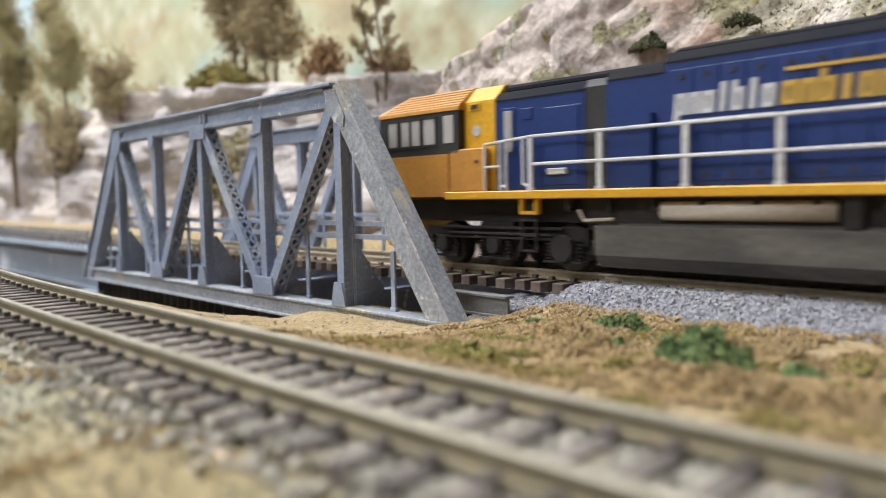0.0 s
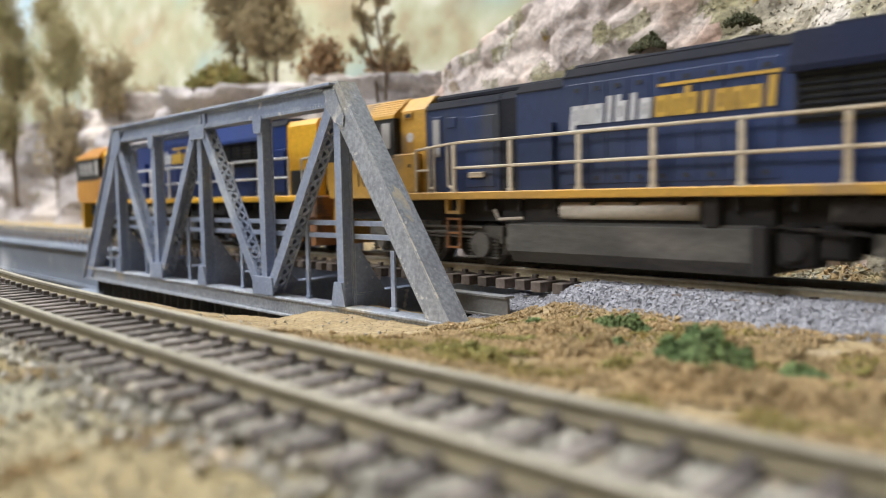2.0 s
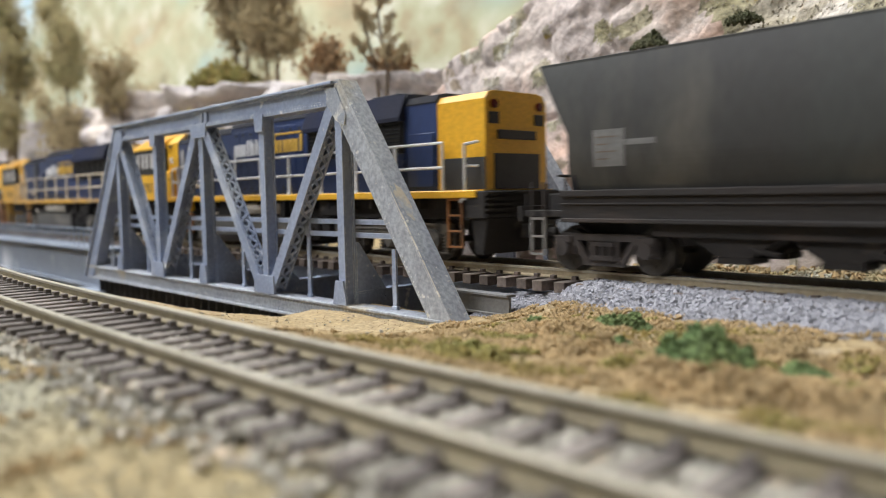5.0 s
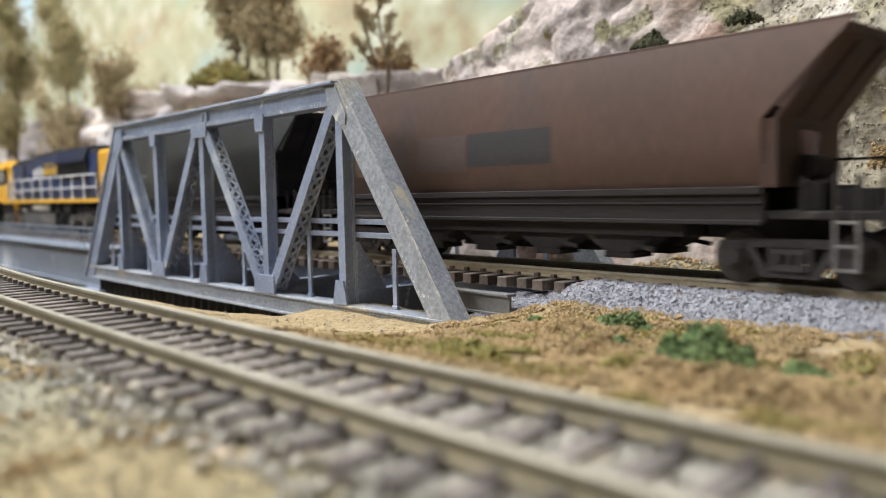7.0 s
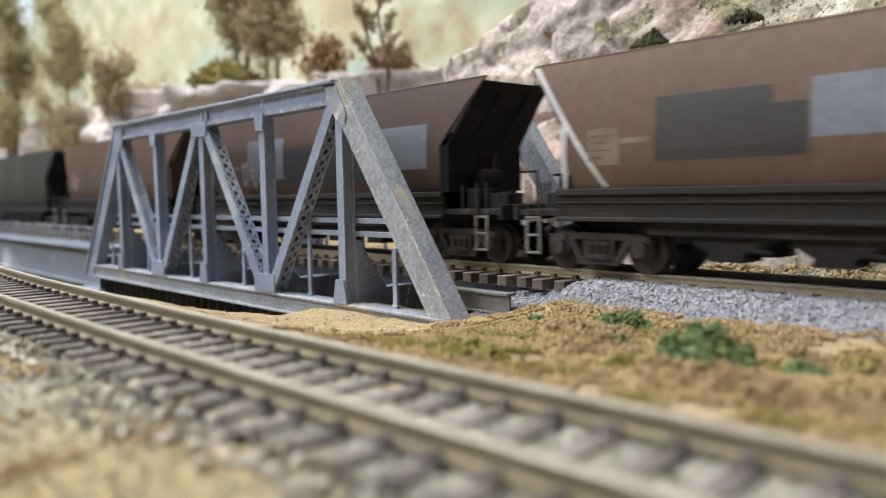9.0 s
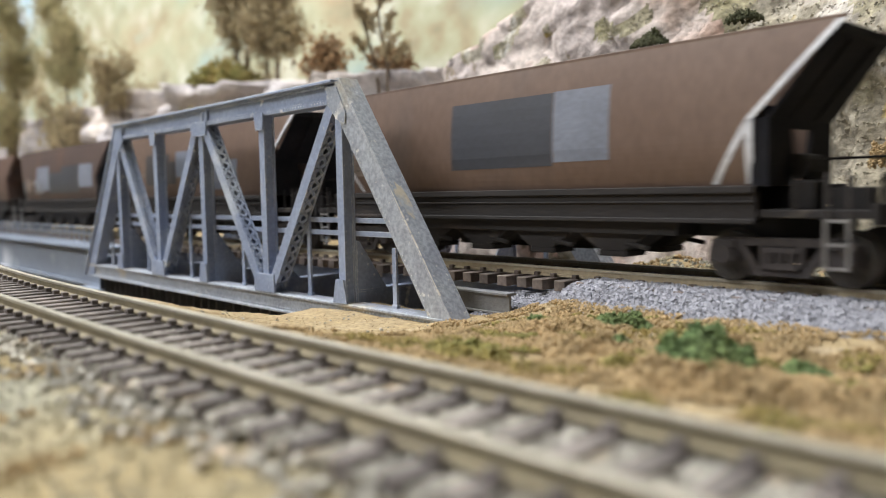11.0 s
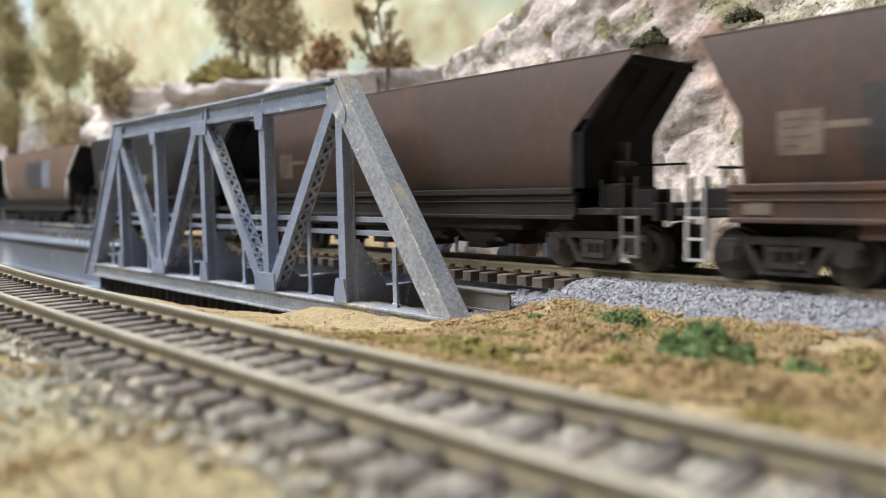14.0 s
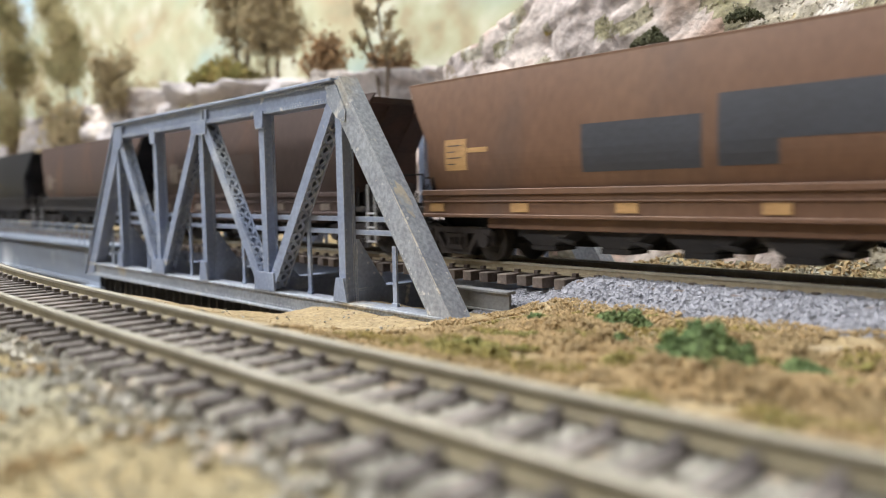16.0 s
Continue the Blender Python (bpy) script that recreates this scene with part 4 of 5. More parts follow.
SILL_PAINT = mat("sooty_sill_paint", (0.024, 0.019, 0.018), (0.017, 0.015, 0.015), 60, 0.85, spots=(0.055, 0.04, 0.034), spot_at=0.6, spot_scale=70, stretch=(0.3, 1, 1))
# near-black ends for hoppers without an end paint of their own
END_DARK = matt_mat("near_black_end", (0.014, 0.014, 0.018), (0.023, 0.022, 0.025), 80, 0.6, bump=0.08)
END_BROWN = mat("rusty_end_sheet", (0.085, 0.045, 0.035), (0.06, 0.038, 0.033), 80, 0.75)
PANEL_DULL = mat("faded_panel", (0.25, 0.20, 0.16), (0.14, 0.105, 0.09), 90, 0.7)
PANEL_GREY = mat("faded_grey_panel", (0.16, 0.16, 0.16), (0.12, 0.12, 0.12), 90, 0.7)
PANEL_BRIGHT = mat("tan_panel", (0.5, 0.3, 0.12), (0.4, 0.23, 0.1), 90, 0.7)
PATCH_DARK = mat("dark_overpaint", (0.036, 0.032, 0.036), (0.048, 0.043, 0.045), 40, 0.55, bump=0.04)
PATCH_GREY = mat("grey_overpaint", (0.25, 0.26, 0.30), (0.18, 0.19, 0.22), 40, 0.55, bump=0.04)
LETTER_GOLD_DULL = mat("faded_gold_block", (0.062, 0.05, 0.03), (0.045, 0.038, 0.027), 120, 0.7)
PATCH_BROWN = mat("brown_overpaint", (0.088, 0.06, 0.053), (0.075, 0.052, 0.046), 40, 0.55, bump=0.04)


def hopper_paint(name, base, second, dust):
    m = mat(name, base, second, 26, 0.55, bump=0.03, spots=dust, spot_at=0.6, spot_scale=34, stretch=(1, 1, 0.3))
    m.node_tree.nodes["Principled BSDF"].inputs["Specular IOR Level"].default_value = 0.32
    return m


DARK_GREEN = hopper_paint("sooty_green_hopper_paint", (0.042, 0.047, 0.045), (0.034, 0.034, 0.034), (0.07, 0.066, 0.058))
BROWN = hopper_paint("oxide_brown_hopper_paint", (0.115, 0.068, 0.052), (0.095, 0.058, 0.047), (0.075, 0.055, 0.05))
DULL_BROWN = hopper_paint("sooty_brown_hopper_paint", (0.094, 0.062, 0.053), (0.078, 0.054, 0.049), (0.115, 0.066, 0.048))
TAN_BROWN = hopper_paint("tan_brown_hopper_paint", (0.185, 0.107, 0.068), (0.16, 0.087, 0.054), (0.13, 0.078, 0.055))
COAL_BLACK = hopper_paint("coal_black_hopper_paint", (0.016, 0.016, 0.020), (0.013, 0.013, 0.016), (0.026, 0.025, 0.026))

GREY_BROWN = hopper_paint("dusty_grey_brown_hopper_paint", (0.165, 0.112, 0.086), (0.14, 0.092, 0.07), (0.12, 0.085, 0.07))
PATCH_BLUE = mat("pale_blue_overpaint", (0.185, 0.205, 0.26), (0.13, 0.14, 0.175), 40, 0.55, bump=0.04)
PATCH_SLATE = mat("slate_overpaint", (0.044, 0.047, 0.06), (0.036, 0.038, 0.047), 40, 0.5, bump=0.04)
SMUDGE = mat("white_smudge", (0.30, 0.30, 0.31), (0.10, 0.095, 0.095), 300, 0.7)
HOPPERS = [
    (DARK_GREEN, "sooty dark green coal hopper wagon behind the locomotives", (), False, None, None, PANEL_GREY),
    (BROWN, "oxide brown coal hopper wagon with a dark patch", ((PATCH_DARK, 70, 100, 27, 36), (PATCH_BROWN, 50, 69.5, 26, 36)), False, None, None, PANEL_DULL, END_BROWN),
    (DULL_BROWN, "dark brown coal hopper wagon with slate and pale blue patches", ((PATCH_SLATE, 10.9, 16.5, 21, 33), (PATCH_BLUE, 41.5, 68, 26, 41), (SMUDGE, 37, 41, 24, 33), (SMUDGE, 44, 48, 23, 34), (SMUDGE, 49, 57, 24.5, 32.5), (PATCH_SLATE, 68.4, 93, 24, 36.5), (PATCH_SLATE, 93, 124, 24, 40), (PATCH_BLUE, 125, 148, 27, 40)), False, None, None, PANEL_DULL),
    (GREY_BROWN, "tan brown coal hopper wagon, white edge stripes, grey patches", ((PATCH_DARK, 36.5, 62.8, 26, 40), (PATCH_DARK, 62.8, 69.8, 26, 36.2), (PATCH_BLUE, 70.2, 85.3, 29.1, 40.5), (PATCH_DARK, 85.8, 97, 26, 35.6), (PATCH_BLUE, 100.4, 128, 23, 35)), True, None, None, PANEL_DULL),
    (GREY_BROWN, "brown coal hopper wagon with white stripe and slate patch", ((PATCH_SLATE, 65.5, 102, 26, 44), (PATCH_BLUE, 102.3, 119, 26.8, 44.2)), True, None, None, PANEL_DULL),
    (COAL_BLACK, "coal-black hopper wagon with a faded white and gold block", ((SMUDGE, 68.6, 82.2, 27.8, 30.6), (SMUDGE, 68.6, 82.2, 26.4, 27.1), (LETTER_GOLD_DULL, 82.6, 95.8, 28, 31.2)), False, None, None, PANEL_GREY),
    (DULL_BROWN, "sooty brown coal hopper wagon, plain side", (), False, None, None, PANEL_DULL),
    (DULL_BROWN, "weathered brown coal hopper wagon with pale sill tags", ((PATCH_DARK, 33.5, 58, 21, 38), (PATCH_BROWN, 66.5, 96, 24, 35.6)), False, RAILING_WHITE, PANEL_DULL, PANEL_DULL, END_BROWN),
    (TAN_BROWN, "rusty tan coal hopper wagon with tan sill tags", ((PATCH_SLATE, 66.4, 97.8, 23.8, 35.2), (PATCH_SLATE, 101.5, 114.4, 24, 39), (PATCH_SLATE, 114.4, 152, 29, 39)), False, None, PANEL_BRIGHT, PANEL_BRIGHT),
]
FRONTS = [832, 1020.5, 1209, 1397, 1585.5, 1776, 1965, 2151, 2338.5]
for spec, front in zip(HOPPERS, FRONTS):
    movers.append((hopper(*spec), front))


# ---- locomotives ----
def hood_half(z):
    return 13.4 if z < 44 else 13.4 - 0.35 * (z - 44)


def loco(blue, yellow, railing, label, number, clean, cab_paint):
    lo = empty("diesel_locomotive")
    tagged(lo, label, "locomotive", "diesel locomotives")

    def pt(name, material, build, lab="", parent=None, smooth=False):
        bm = bmesh.new()
        build(bm)
        return part(name, bm, material, parent or lo, lab, smooth)

    C = HALF
    # running plate with its yellow edge
    pt("running_plate", yellow, lambda bm: (box(bm, 30, 243, -C - 0.6, C + 0.6, 18.6, 20.8, 0.25),), "yellow-edged running plate")
    pt("main_frame", UNDER, lambda bm: (box(bm, 6, 242, -11, 11, 12.5, 18.6), box(bm, 78, 152, -13, 13, 11, 18.6),
                                        [box(bm, x, x + 1.2, -14.5, 14.5, 15.5, 18.6) for x in range(60, 236, 12)]))

    # cab: nose, black window band, yellow roof with raked edges
    def cab_lower(bm):
        prism(bm, [(0.5, 19.5), (-1.2, 25), (-0.8, 31.6), (31.2, 31.6), (31.2, 19.5)], 1, -C, C)
    cab = pt("cab", cab_paint, cab_lower, "yellow driving cab")
    pt("pilot", UNDER if number == "TT03" else yellow, lambda bm: (prism(bm, [(1.5, 4.6), (0, 12), (0.5, 19.5), (4.0, 19.5), (3.2, 12), (2.8, 4.6)], 1, -C + 1.6, C - 1.6),
                                    box(bm, -2.6, 0.5, -1.6, 1.6, 7, 11)), "sooty black pilot skirt" if number == "TT03" else "yellow pilot skirt", cab)

    def band(bm):
        prism(bm, [(-0.8, 31.6), (0.6, 43.6), (35.5, 43.6), (35.5, 31.6)], 1, -C, C)
    pt("window_band", BLACK, band, "black window band", cab)

    def cab_roof(bm):
        pts = [(-C - 0.3, 43.6), (-C - 0.2, 44.6), (-9.5, 50.0), (9.5, 50.0), (C + 0.2, 44.6), (C + 0.3, 43.6)]
        a = [bm.verts.new((0.0, y, z)) for y, z in pts]
        b = [bm.verts.new((36.0, y, z)) for y, z in pts]
        a2 = bm.faces.new(a)
        bm.faces.new(b[::-1])
        for i in range(6):
            bm.faces.new((a[i], a[(i + 1) % 6], b[(i + 1) % 6], b[i]))
        for v in a:
            if v.co.z > 46:
                v.co.x = 7.5
    roof = pt("cab_roof", cab_paint, cab_roof, "ribbed cab roof in the cab colour", cab)
    for i in range(6):
        for s in (-1, 1):
            f = (i + 0.6) / 6.4
            y, z = s * (C + 0.1 + (9.5 - C - 0.1) * f), 44.7 + 5.4 * f
            pt("roof_rib", cab_paint, lambda bm: rod(bm, (2 + 6.5 * f, y, z), (35.9, y, z), 0.28, 4), "", roof)
    for side in (-1, 1):
        for x0, x1 in ((4.6, 9.0), (10.6, 14.6), (15.4, 19.4), (20.8, 26.0)):
            def frame_bars(bm, x0=x0, x1=x1):
                ys = sorted((side * C, side * (C + 0.3)))
                for a in ((x0 - 0.5, x1 + 0.5, 34.0, 34.5), (x0 - 0.5, x1 + 0.5, 42.0, 42.5), (x0 - 0.5, x0, 34.5, 42.0), (x1, x1 + 0.5, 34.5, 42.0)):
                    box(bm, a[0], a[1], *ys, a[2], a[3])
            win = pt("cab_window", BLACK, frame_bars, "", cab)
            pt("pane", CAB_GLASS, lambda bm: box(bm, x0, x1, *sorted((side * (C - 0.2), side * (C + 0.1))), 34.5, 42.0, 0.2), "", win)
        pt("cab_door_window", CAB_GLASS, lambda bm: box(bm, 29.4, 33.6, *sorted((side * (C - 0.2), side * (C + 0.12))), 34.5, 42.4, 0.2), "", cab)
    for side in (-1, 1):
        pt("windscreen", CAB_GLASS, lambda bm: box(bm, -0.55, 0.5, *sorted((side * 1.2, side * 13)), 34.5, 42.0, 0.2), "", cab)
        pt("headlight", PALE_PIPE, lambda bm: rod(bm, (-1.6, side * 10, 22.5), (-0.4, side * 10, 22.5), 1.3, 10), "", cab)

    # cabinet behind the cab and yellow rear cab panel
    for s in (-1, 1):
        cabinet = pt("side_cabinet", cab_paint, lambda bm: box(bm, 31.4, 45.4, *sorted((s * 12, s * C)), 20.8, 32.6, 0.35), "yellow equipment cabinet")
        pt("cabinet_latch", BLACK, lambda bm: box(bm, 42, 43, *sorted((s * C, s * (C + 0.2))), 28.4, 29.4), "", cabinet)
    def rear_cab(bm):
        prism(bm, [(-13.6, 20.8), (-13.6, 45.5), (-9.5, 49.6), (9.5, 49.6), (13.6, 45.5), (13.6, 20.8)], 0, 35.6, 47.5)
        for s in (-1, 1):
            box(bm, 38, 42, *sorted((s * 13.6, s * 14.0)), 43, 45, 0.1)
    rc = pt("rear_cab_panel", yellow, rear_cab, "yellow panel behind the cab")
    for s in (-1, 1):
        pt("vent", BLACK, lambda bm: box(bm, 38.6, 41.4, *sorted((s * 13.9, s * 14.1)), 43.4, 44.6), "", rc)
        pt("builder_plate", LETTER_WHITE, lambda bm: rod(bm, (40.4, s * 13.5, 37.5), (40.4, s * 13.8, 37.5), 1.5, 10), "small oval plate", rc)

    # hood in sections
    def roof_shoulder(x0, x1, z1, half, rt=2.4):
        """The sooty rounded top of a hood section, a skin just proud of it."""
        g = 0.14
        arc = [(half + g, z1 - rt * 1.15), (half + g, z1 - rt), (half - rt * 0.55 + g, z1 - rt * 0.22 + g), (half - rt * 1.6, z1 + g)]
        pt("roof_shoulder", ROOF_DARK, lambda bm: prism(bm, [(-a, b) for a, b in arc] + arc[::-1], 0, x0 + 0.05, x1 - 0.05), "sooty dark roof edge", hood)

    def section(x0, x1, z1, half, round_top=2.4):
        def f(bm):
            prism(bm, [(-half, 20.8), (-half, z1 - round_top), (-half + round_top * 0.55, z1 - round_top * 0.22), (-half + round_top * 1.6, z1), (half - round_top * 1.6, z1), (half - round_top * 0.55, z1 - round_top * 0.22), (half, z1 - round_top), (half, 20.8)], 0, x0, x1)
        return f
    hood = pt("hood", blue, section(47.5, 77, 47.3, 13.4), "blue engine hood")
    pt("hood_section", blue, section(83.5, 99, 48.6, 13.4), "", hood)
    pt("hood_section", blue, section(99, 210, 50.6, 13.4), "", hood)
    pt("hood_section", blue, section(210, 224, 49.4, 13.0), "", hood)
    pt("dark_joint", BLACK if clean else ROOF_DARK, section(77, 83.5, 47.6, 13.1), "dark section of the hood", hood)
    for spec in ((47.5, 77, 47.3, 13.4), (83.5, 99, 48.6, 13.4), (99, 210, 50.6, 13.4), (210, 224, 49.4, 13.0)):
        roof_shoulder(*spec)
    pt("roof_panel", ROOF_DARK, lambda bm: (box(bm, 48, 98.5, -10, 10, 46.8, 49.2, 0.8), box(bm, 99.5, 150, -10.5, 10.5, 50, 51.4, 0.6), [box(bm, x, x + 15, -7, 7, 51, 52.2, 0.4) for x in (104, 126, 160, 185)],
                                            rod(bm, (140, 0, 51), (140, 0, 53.2), 3, 12)), "dark roof hatches and exhaust", hood)
    # hood doors: seams and handles as thin raised panels
    for side in (-1, 1):
        for i in range(9):
            x = 100.5 + i * 5.9
            pt("hood_door", blue, lambda bm: box(bm, x, x + 5.5, *sorted((side * 13.3, side * 13.62)), 22.0, 46.2, 0.12), "", hood)
            for z in (23.4, 44.6):
                pt("door_latch", BLACK, lambda bm: box(bm, x + 2.2, x + 3.4, *sorted((side * 13.5, side * 13.85)), z - 0.5, z + 0.5), "", hood)
        for x0, x1, z0, z1 in ((50, 54.5, 30, 42.6), (64.5, 75.5, 22, 41.5), (57, 60.5, 39, 42), (86, 96, 21.5, 35.5), (211, 223, 22, 38)):
            pt("access_panel", blue, lambda bm: box(bm, x0, x1, *sorted((side * 13.3, side * 13.7)), z0, z1, 0.15), "", hood)
        pt("door_step", RAILING_WHITE if clean else RAILING_DULL, lambda bm: box(bm, 66, 72, *sorted((side * 13.7, side * 14.6)), 24.6, 26.2, 0.2), "small pale step plate", hood)
        pt("small_window", CAB_GLASS, lambda bm: box(bm, 50.8, 53.7, *sorted((side * 13.6, side * 13.85)), 31, 41.8, 0.1), "", hood)
        pt("cooling_box", blue, lambda bm: prism(bm, [(85.5, 20.8), (85.5, 36), (88.5, 37.5), (96.5, 37.5), (96.5, 20.8)], 1, *sorted((side * 13.4, side * 15.0))), "", hood)

        def louvres(bm):
            for x0 in (193.5, 202.8):
                for i in range(6):
                    box(bm, x0, x0 + 6.8, *sorted((side * 13.3, side * 14.0)), 22.4 + i * 1.6, 23.3 + i * 1.6)
        pt("louvres", blue, louvres, "", hood)
        # overhanging radiator intake with a dark grille
        pt("radiator_eave", blue if clean else ROOF_BLUE, lambda bm: prism(bm, [(side * 13.2, 50.4), (side * 16.0, 43.4), (side * 16.0, 42.2), (side * 13.2, 42.2)], 0, 155.5, 210), "blue sloping radiator eave", hood)
        grille = pt("radiator_grille", BLACK, lambda bm: box(bm, 156.2, 209.5, *sorted((side * 13.3, side * 13.9)), 32.5, 42.2), "dark radiator grille", hood)

        def slats(bm):
            for i in range(7):
                z = 33.4 + i * 1.3
                box(bm, 156.7, 209, *sorted((side * 13.8, side * 14.5)), z - 0.18, z + 0.18)
            for i in range(7):
                x = 157 + i * 8.6
                box(bm, x - 0.2, x + 0.2, *sorted((side * 13.8, side * 14.4)), 32.6, 42.1)
        pt("slats", ROOF_DARK, slats, "", grille)

        # the two-colour company lettering as plain blocks in its colours
        def blocks(bm, x0, n, step, w, z0, z1, tall, bare=()):
            """Slanted marks: two uprights with a bar across, or one upright alone."""
            ys = sorted((side * 13.3, side * 13.98))
            for i in range(n):
                h = z1 + (1.5 if i in tall else 0)
                x = x0 + i * step

                def quad(a, b, lo, hi):
                    prism(bm, [(x + a + 0.09 * (lo - z0), lo), (x + b + 0.09 * (lo - z0), lo), (x + b + 0.09 * (hi - z0), hi), (x + a + 0.09 * (hi - z0), hi)], 1, *ys)
                if i in bare:
                    quad(w * 0.25, w * 0.75, z0, h)
                    continue
                quad(0, w * 0.4, z0, h)
                quad(w * 0.58, w, z0, z1)
                quad(w * 0.4, w * 0.58, z1 - 1.0, z1)
                if i % 2 == 0:
                    quad(w * 0.4, w * 0.58, z0, z0 + 0.9)
        pt("lettering_block", LETTER_WHITE, lambda bm: (blocks(bm, 101.5, 7, 3.25, 2.8, 36.3, 40.9, (3, 4, 5), (3, 5)), prism(bm, [(101.2, 34.6), (102.6, 34.6), (102.9, 36.4), (101.5, 36.4)], 1, *sorted((side * 13.3, side * 13.98))),
                                                        box(bm, 102.4, 124.2, *sorted((side * 13.3, side * 13.96)), 34.3, 35.2)), "white block lettering, worn", hood)
        pt("lettering_block", LETTER_GOLD, lambda bm: (blocks(bm, 125.0, 8, 3.55, 3.1, 36.4, 41.0, (2, 7), (3, 7)), box(bm, 126, 153.5, *sorted((side * 13.3, side * 13.96)), 42.9, 43.6)), "gold block lettering with a bar above", hood)

    # yellow rear end
    rear = pt("rear_end", yellow, lambda bm: section(224, 243.5, 48.4, 12.8)(bm), "yellow rear end of the hood")
    pt("rear_door_shade", BLACK, lambda bm: (box(bm, 243.2, 243.9, -9.5, 9.5, 21, 31, 0.1), [box(bm, 226, 243.45, *sorted((s * 12.7, s * 12.95)), 21, 30) for s in (-1, 1)]), "black lower rear panels", rear)
    pt("number_board", BLACK, lambda bm: (box(bm, 243.3, 244.0, -11.5, -7.5, 39.2, 42.4, 0.2), box(bm, 243.3, 244.0, 7.5, 11.5, 39.2, 42.4, 0.2), box(bm, 243.3, 244.0, -8, 8, 35, 37.6, 0.2)), "", rear)
    for s in (-1, 1):
        pt("tail_lamp", TAIL_LIT if clean else TAIL_DARK, lambda bm: rod(bm, (243.4, s * 9.5, 44.6), (244.4, s * 9.5, 44.6), 1.3, 10), "lit red tail lamp" if clean else "dark tail lamp", rear)
    pilot_paint = RUSTY_ORANGE if clean else UNDER
    pilot = pt("rear_pilot", pilot_paint, lambda bm: (box(bm, 238.5, 246.0, -C, C, 12.8, 20.6, 0.4), prism(bm, [(240, 12.8), (246.0, 12.8), (244.2, 3), (241.5, 3)], 1, -C + 1, C - 1)), "rusty orange rear pilot" if clean else "sooty black rear pilot")
    for z in (13.5, 15, 16.5, 18, 19.4):
        pt("pilot_bar", pilot_paint, lambda bm: box(bm, 245.8, 246.6, -C + 0.5, C - 0.5, z, z + 0.7), "", pilot)
    pt("coupler", UNDER, lambda bm: box(bm, 245.5, 249.5, -1.6, 1.6, 7, 11, 0.3), "", pilot)
    # handrails
    posts = [62.0, 83.4, 105.7, 126.1, 146.6, 167.0, 187.5, 208.0]
    for side in (-1, 1):
        y = side * (C + 0.1)

        def rails(bm):
            for z in (34.4, 27.4):
                rod(bm, (62, y, z), (229.5, y, z), 0.42, 6)
            rod(bm, (229.5, y, 34.4), (229.5, y, 19.5), 0.42, 6)
            rod(bm, (45.6, y, 33.2), (62, y, 34.4), 0.4, 6)
            for x in (45.8, 51.5, 53.6):
                rod(bm, (x, y, 20.8), (x, y, 33.4 + (x - 45) * 0.05), 0.42, 6)
            rod(bm, (51.5, y, 22.0), (53.6, y, 22.0), 0.4, 6)
            rod(bm, (59.5, y, 22.5), (62, y, 21.5), 0.4, 6)
            rod(bm, (59.5, y, 22.5), (59.5, y, 33.8), 0.42, 6)
            rod(bm, (45.8, y, 27.2), (51.5, y, 27.2), 0.35, 6)
        hr = pt("handrail", railing, rails, "painted handrail along the running plate")
        for x in posts:
            pt("rail_post", railing, lambda bm: (box(bm, x - 0.75, x + 0.75, y - 0.3, y + 0.3, 20.8, 34.6, 0.1), box(bm, x - 1.0, x + 1.0, y - 0.4, y + 0.35, 20.6, 21.5)), "", hr)
        pt("end_grab_rail", railing, lambda bm: (rod(bm, (238.5, y, 18), (238.5, y, 33.5), 0.42, 6), rod(bm, (238.5, y, 33.5), (242, y - side * 2, 34.2), 0.42, 6), rod(bm, (238.5, y, 27.5), (241, y - side * 3, 27.5), 0.35, 6), rod(bm, (236.5, y, 17.5), (238.5, y, 19.5), 0.42, 6)), "")
        ladder(lo, 233.4, side * 15.2, 4.4, 18.6, 5.5, RUSTY_ORANGE, 4, "rear_steps")
        ladder(lo, 60.4, side * 15.0, 4.8, 13.6, 5.0, UNDER if clean else RUSTY_ORANGE, 3, "bogie_steps")
        if clean:
            ladder(lo, 186, side * 15.0, 4.8, 13.6, 5.0, RUSTY_ORANGE, 3, "bogie_steps")
        pt("step_bracket", yellow, lambda bm: [box(bm, x, x + 1.0, *sorted((side * 14, side * 15.6)), 14.8, 18.7) for x in (57.6, 62.6)] + [box(bm, 57.6, 63.6, *sorted((side * 14, side * 15.6)), 14.6, 15.5)])
        pt("air_tank", PALE_PIPE, lambda bm: rod(bm, (98.5, side * 12.8, 15.5), (136, side * 12.8, 15.5), 2.15, 14), "cream air reservoir", smooth=True)
        pt("brake_pipe", PALE_PIPE, lambda bm: (rod(bm, (76, side * 14.5, 15.8), (77.5, side * 14.5, 13.2), 0.4, 6), rod(bm, (77.5, side * 14.5, 13.2), (86, side * 14.5, 13.6), 0.4, 6)))
        pt("underframe_box", UNDER, lambda bm: (box(bm, 137.5, 141, *sorted((side * 12, side * 15)), 12, 18.6, 0.3), box(bm, 148, 151.5, *sorted((side * 11, side * 15.4)), 2.2, 12.5, 0.3), box(bm, 163, 176, *sorted((side * 9, side * 14)), 13, 18, 0.5)))
        pt("brake_valve", UNDER, lambda bm: (box(bm, 152.5, 160, *sorted((side * 7, side * 13.2)), 4.2, 11.5, 0.8), rod(bm, (156, side * 13.2, 8), (156, side * 14.4, 8), 2.4, 10), box(bm, 160.5, 166, *sorted((side * 5, side * 12)), 6, 12.6, 0.6), rod(bm, (153, side * 13.6, 12.4), (170, side * 13.6, 11.2), 0.4, 6)))

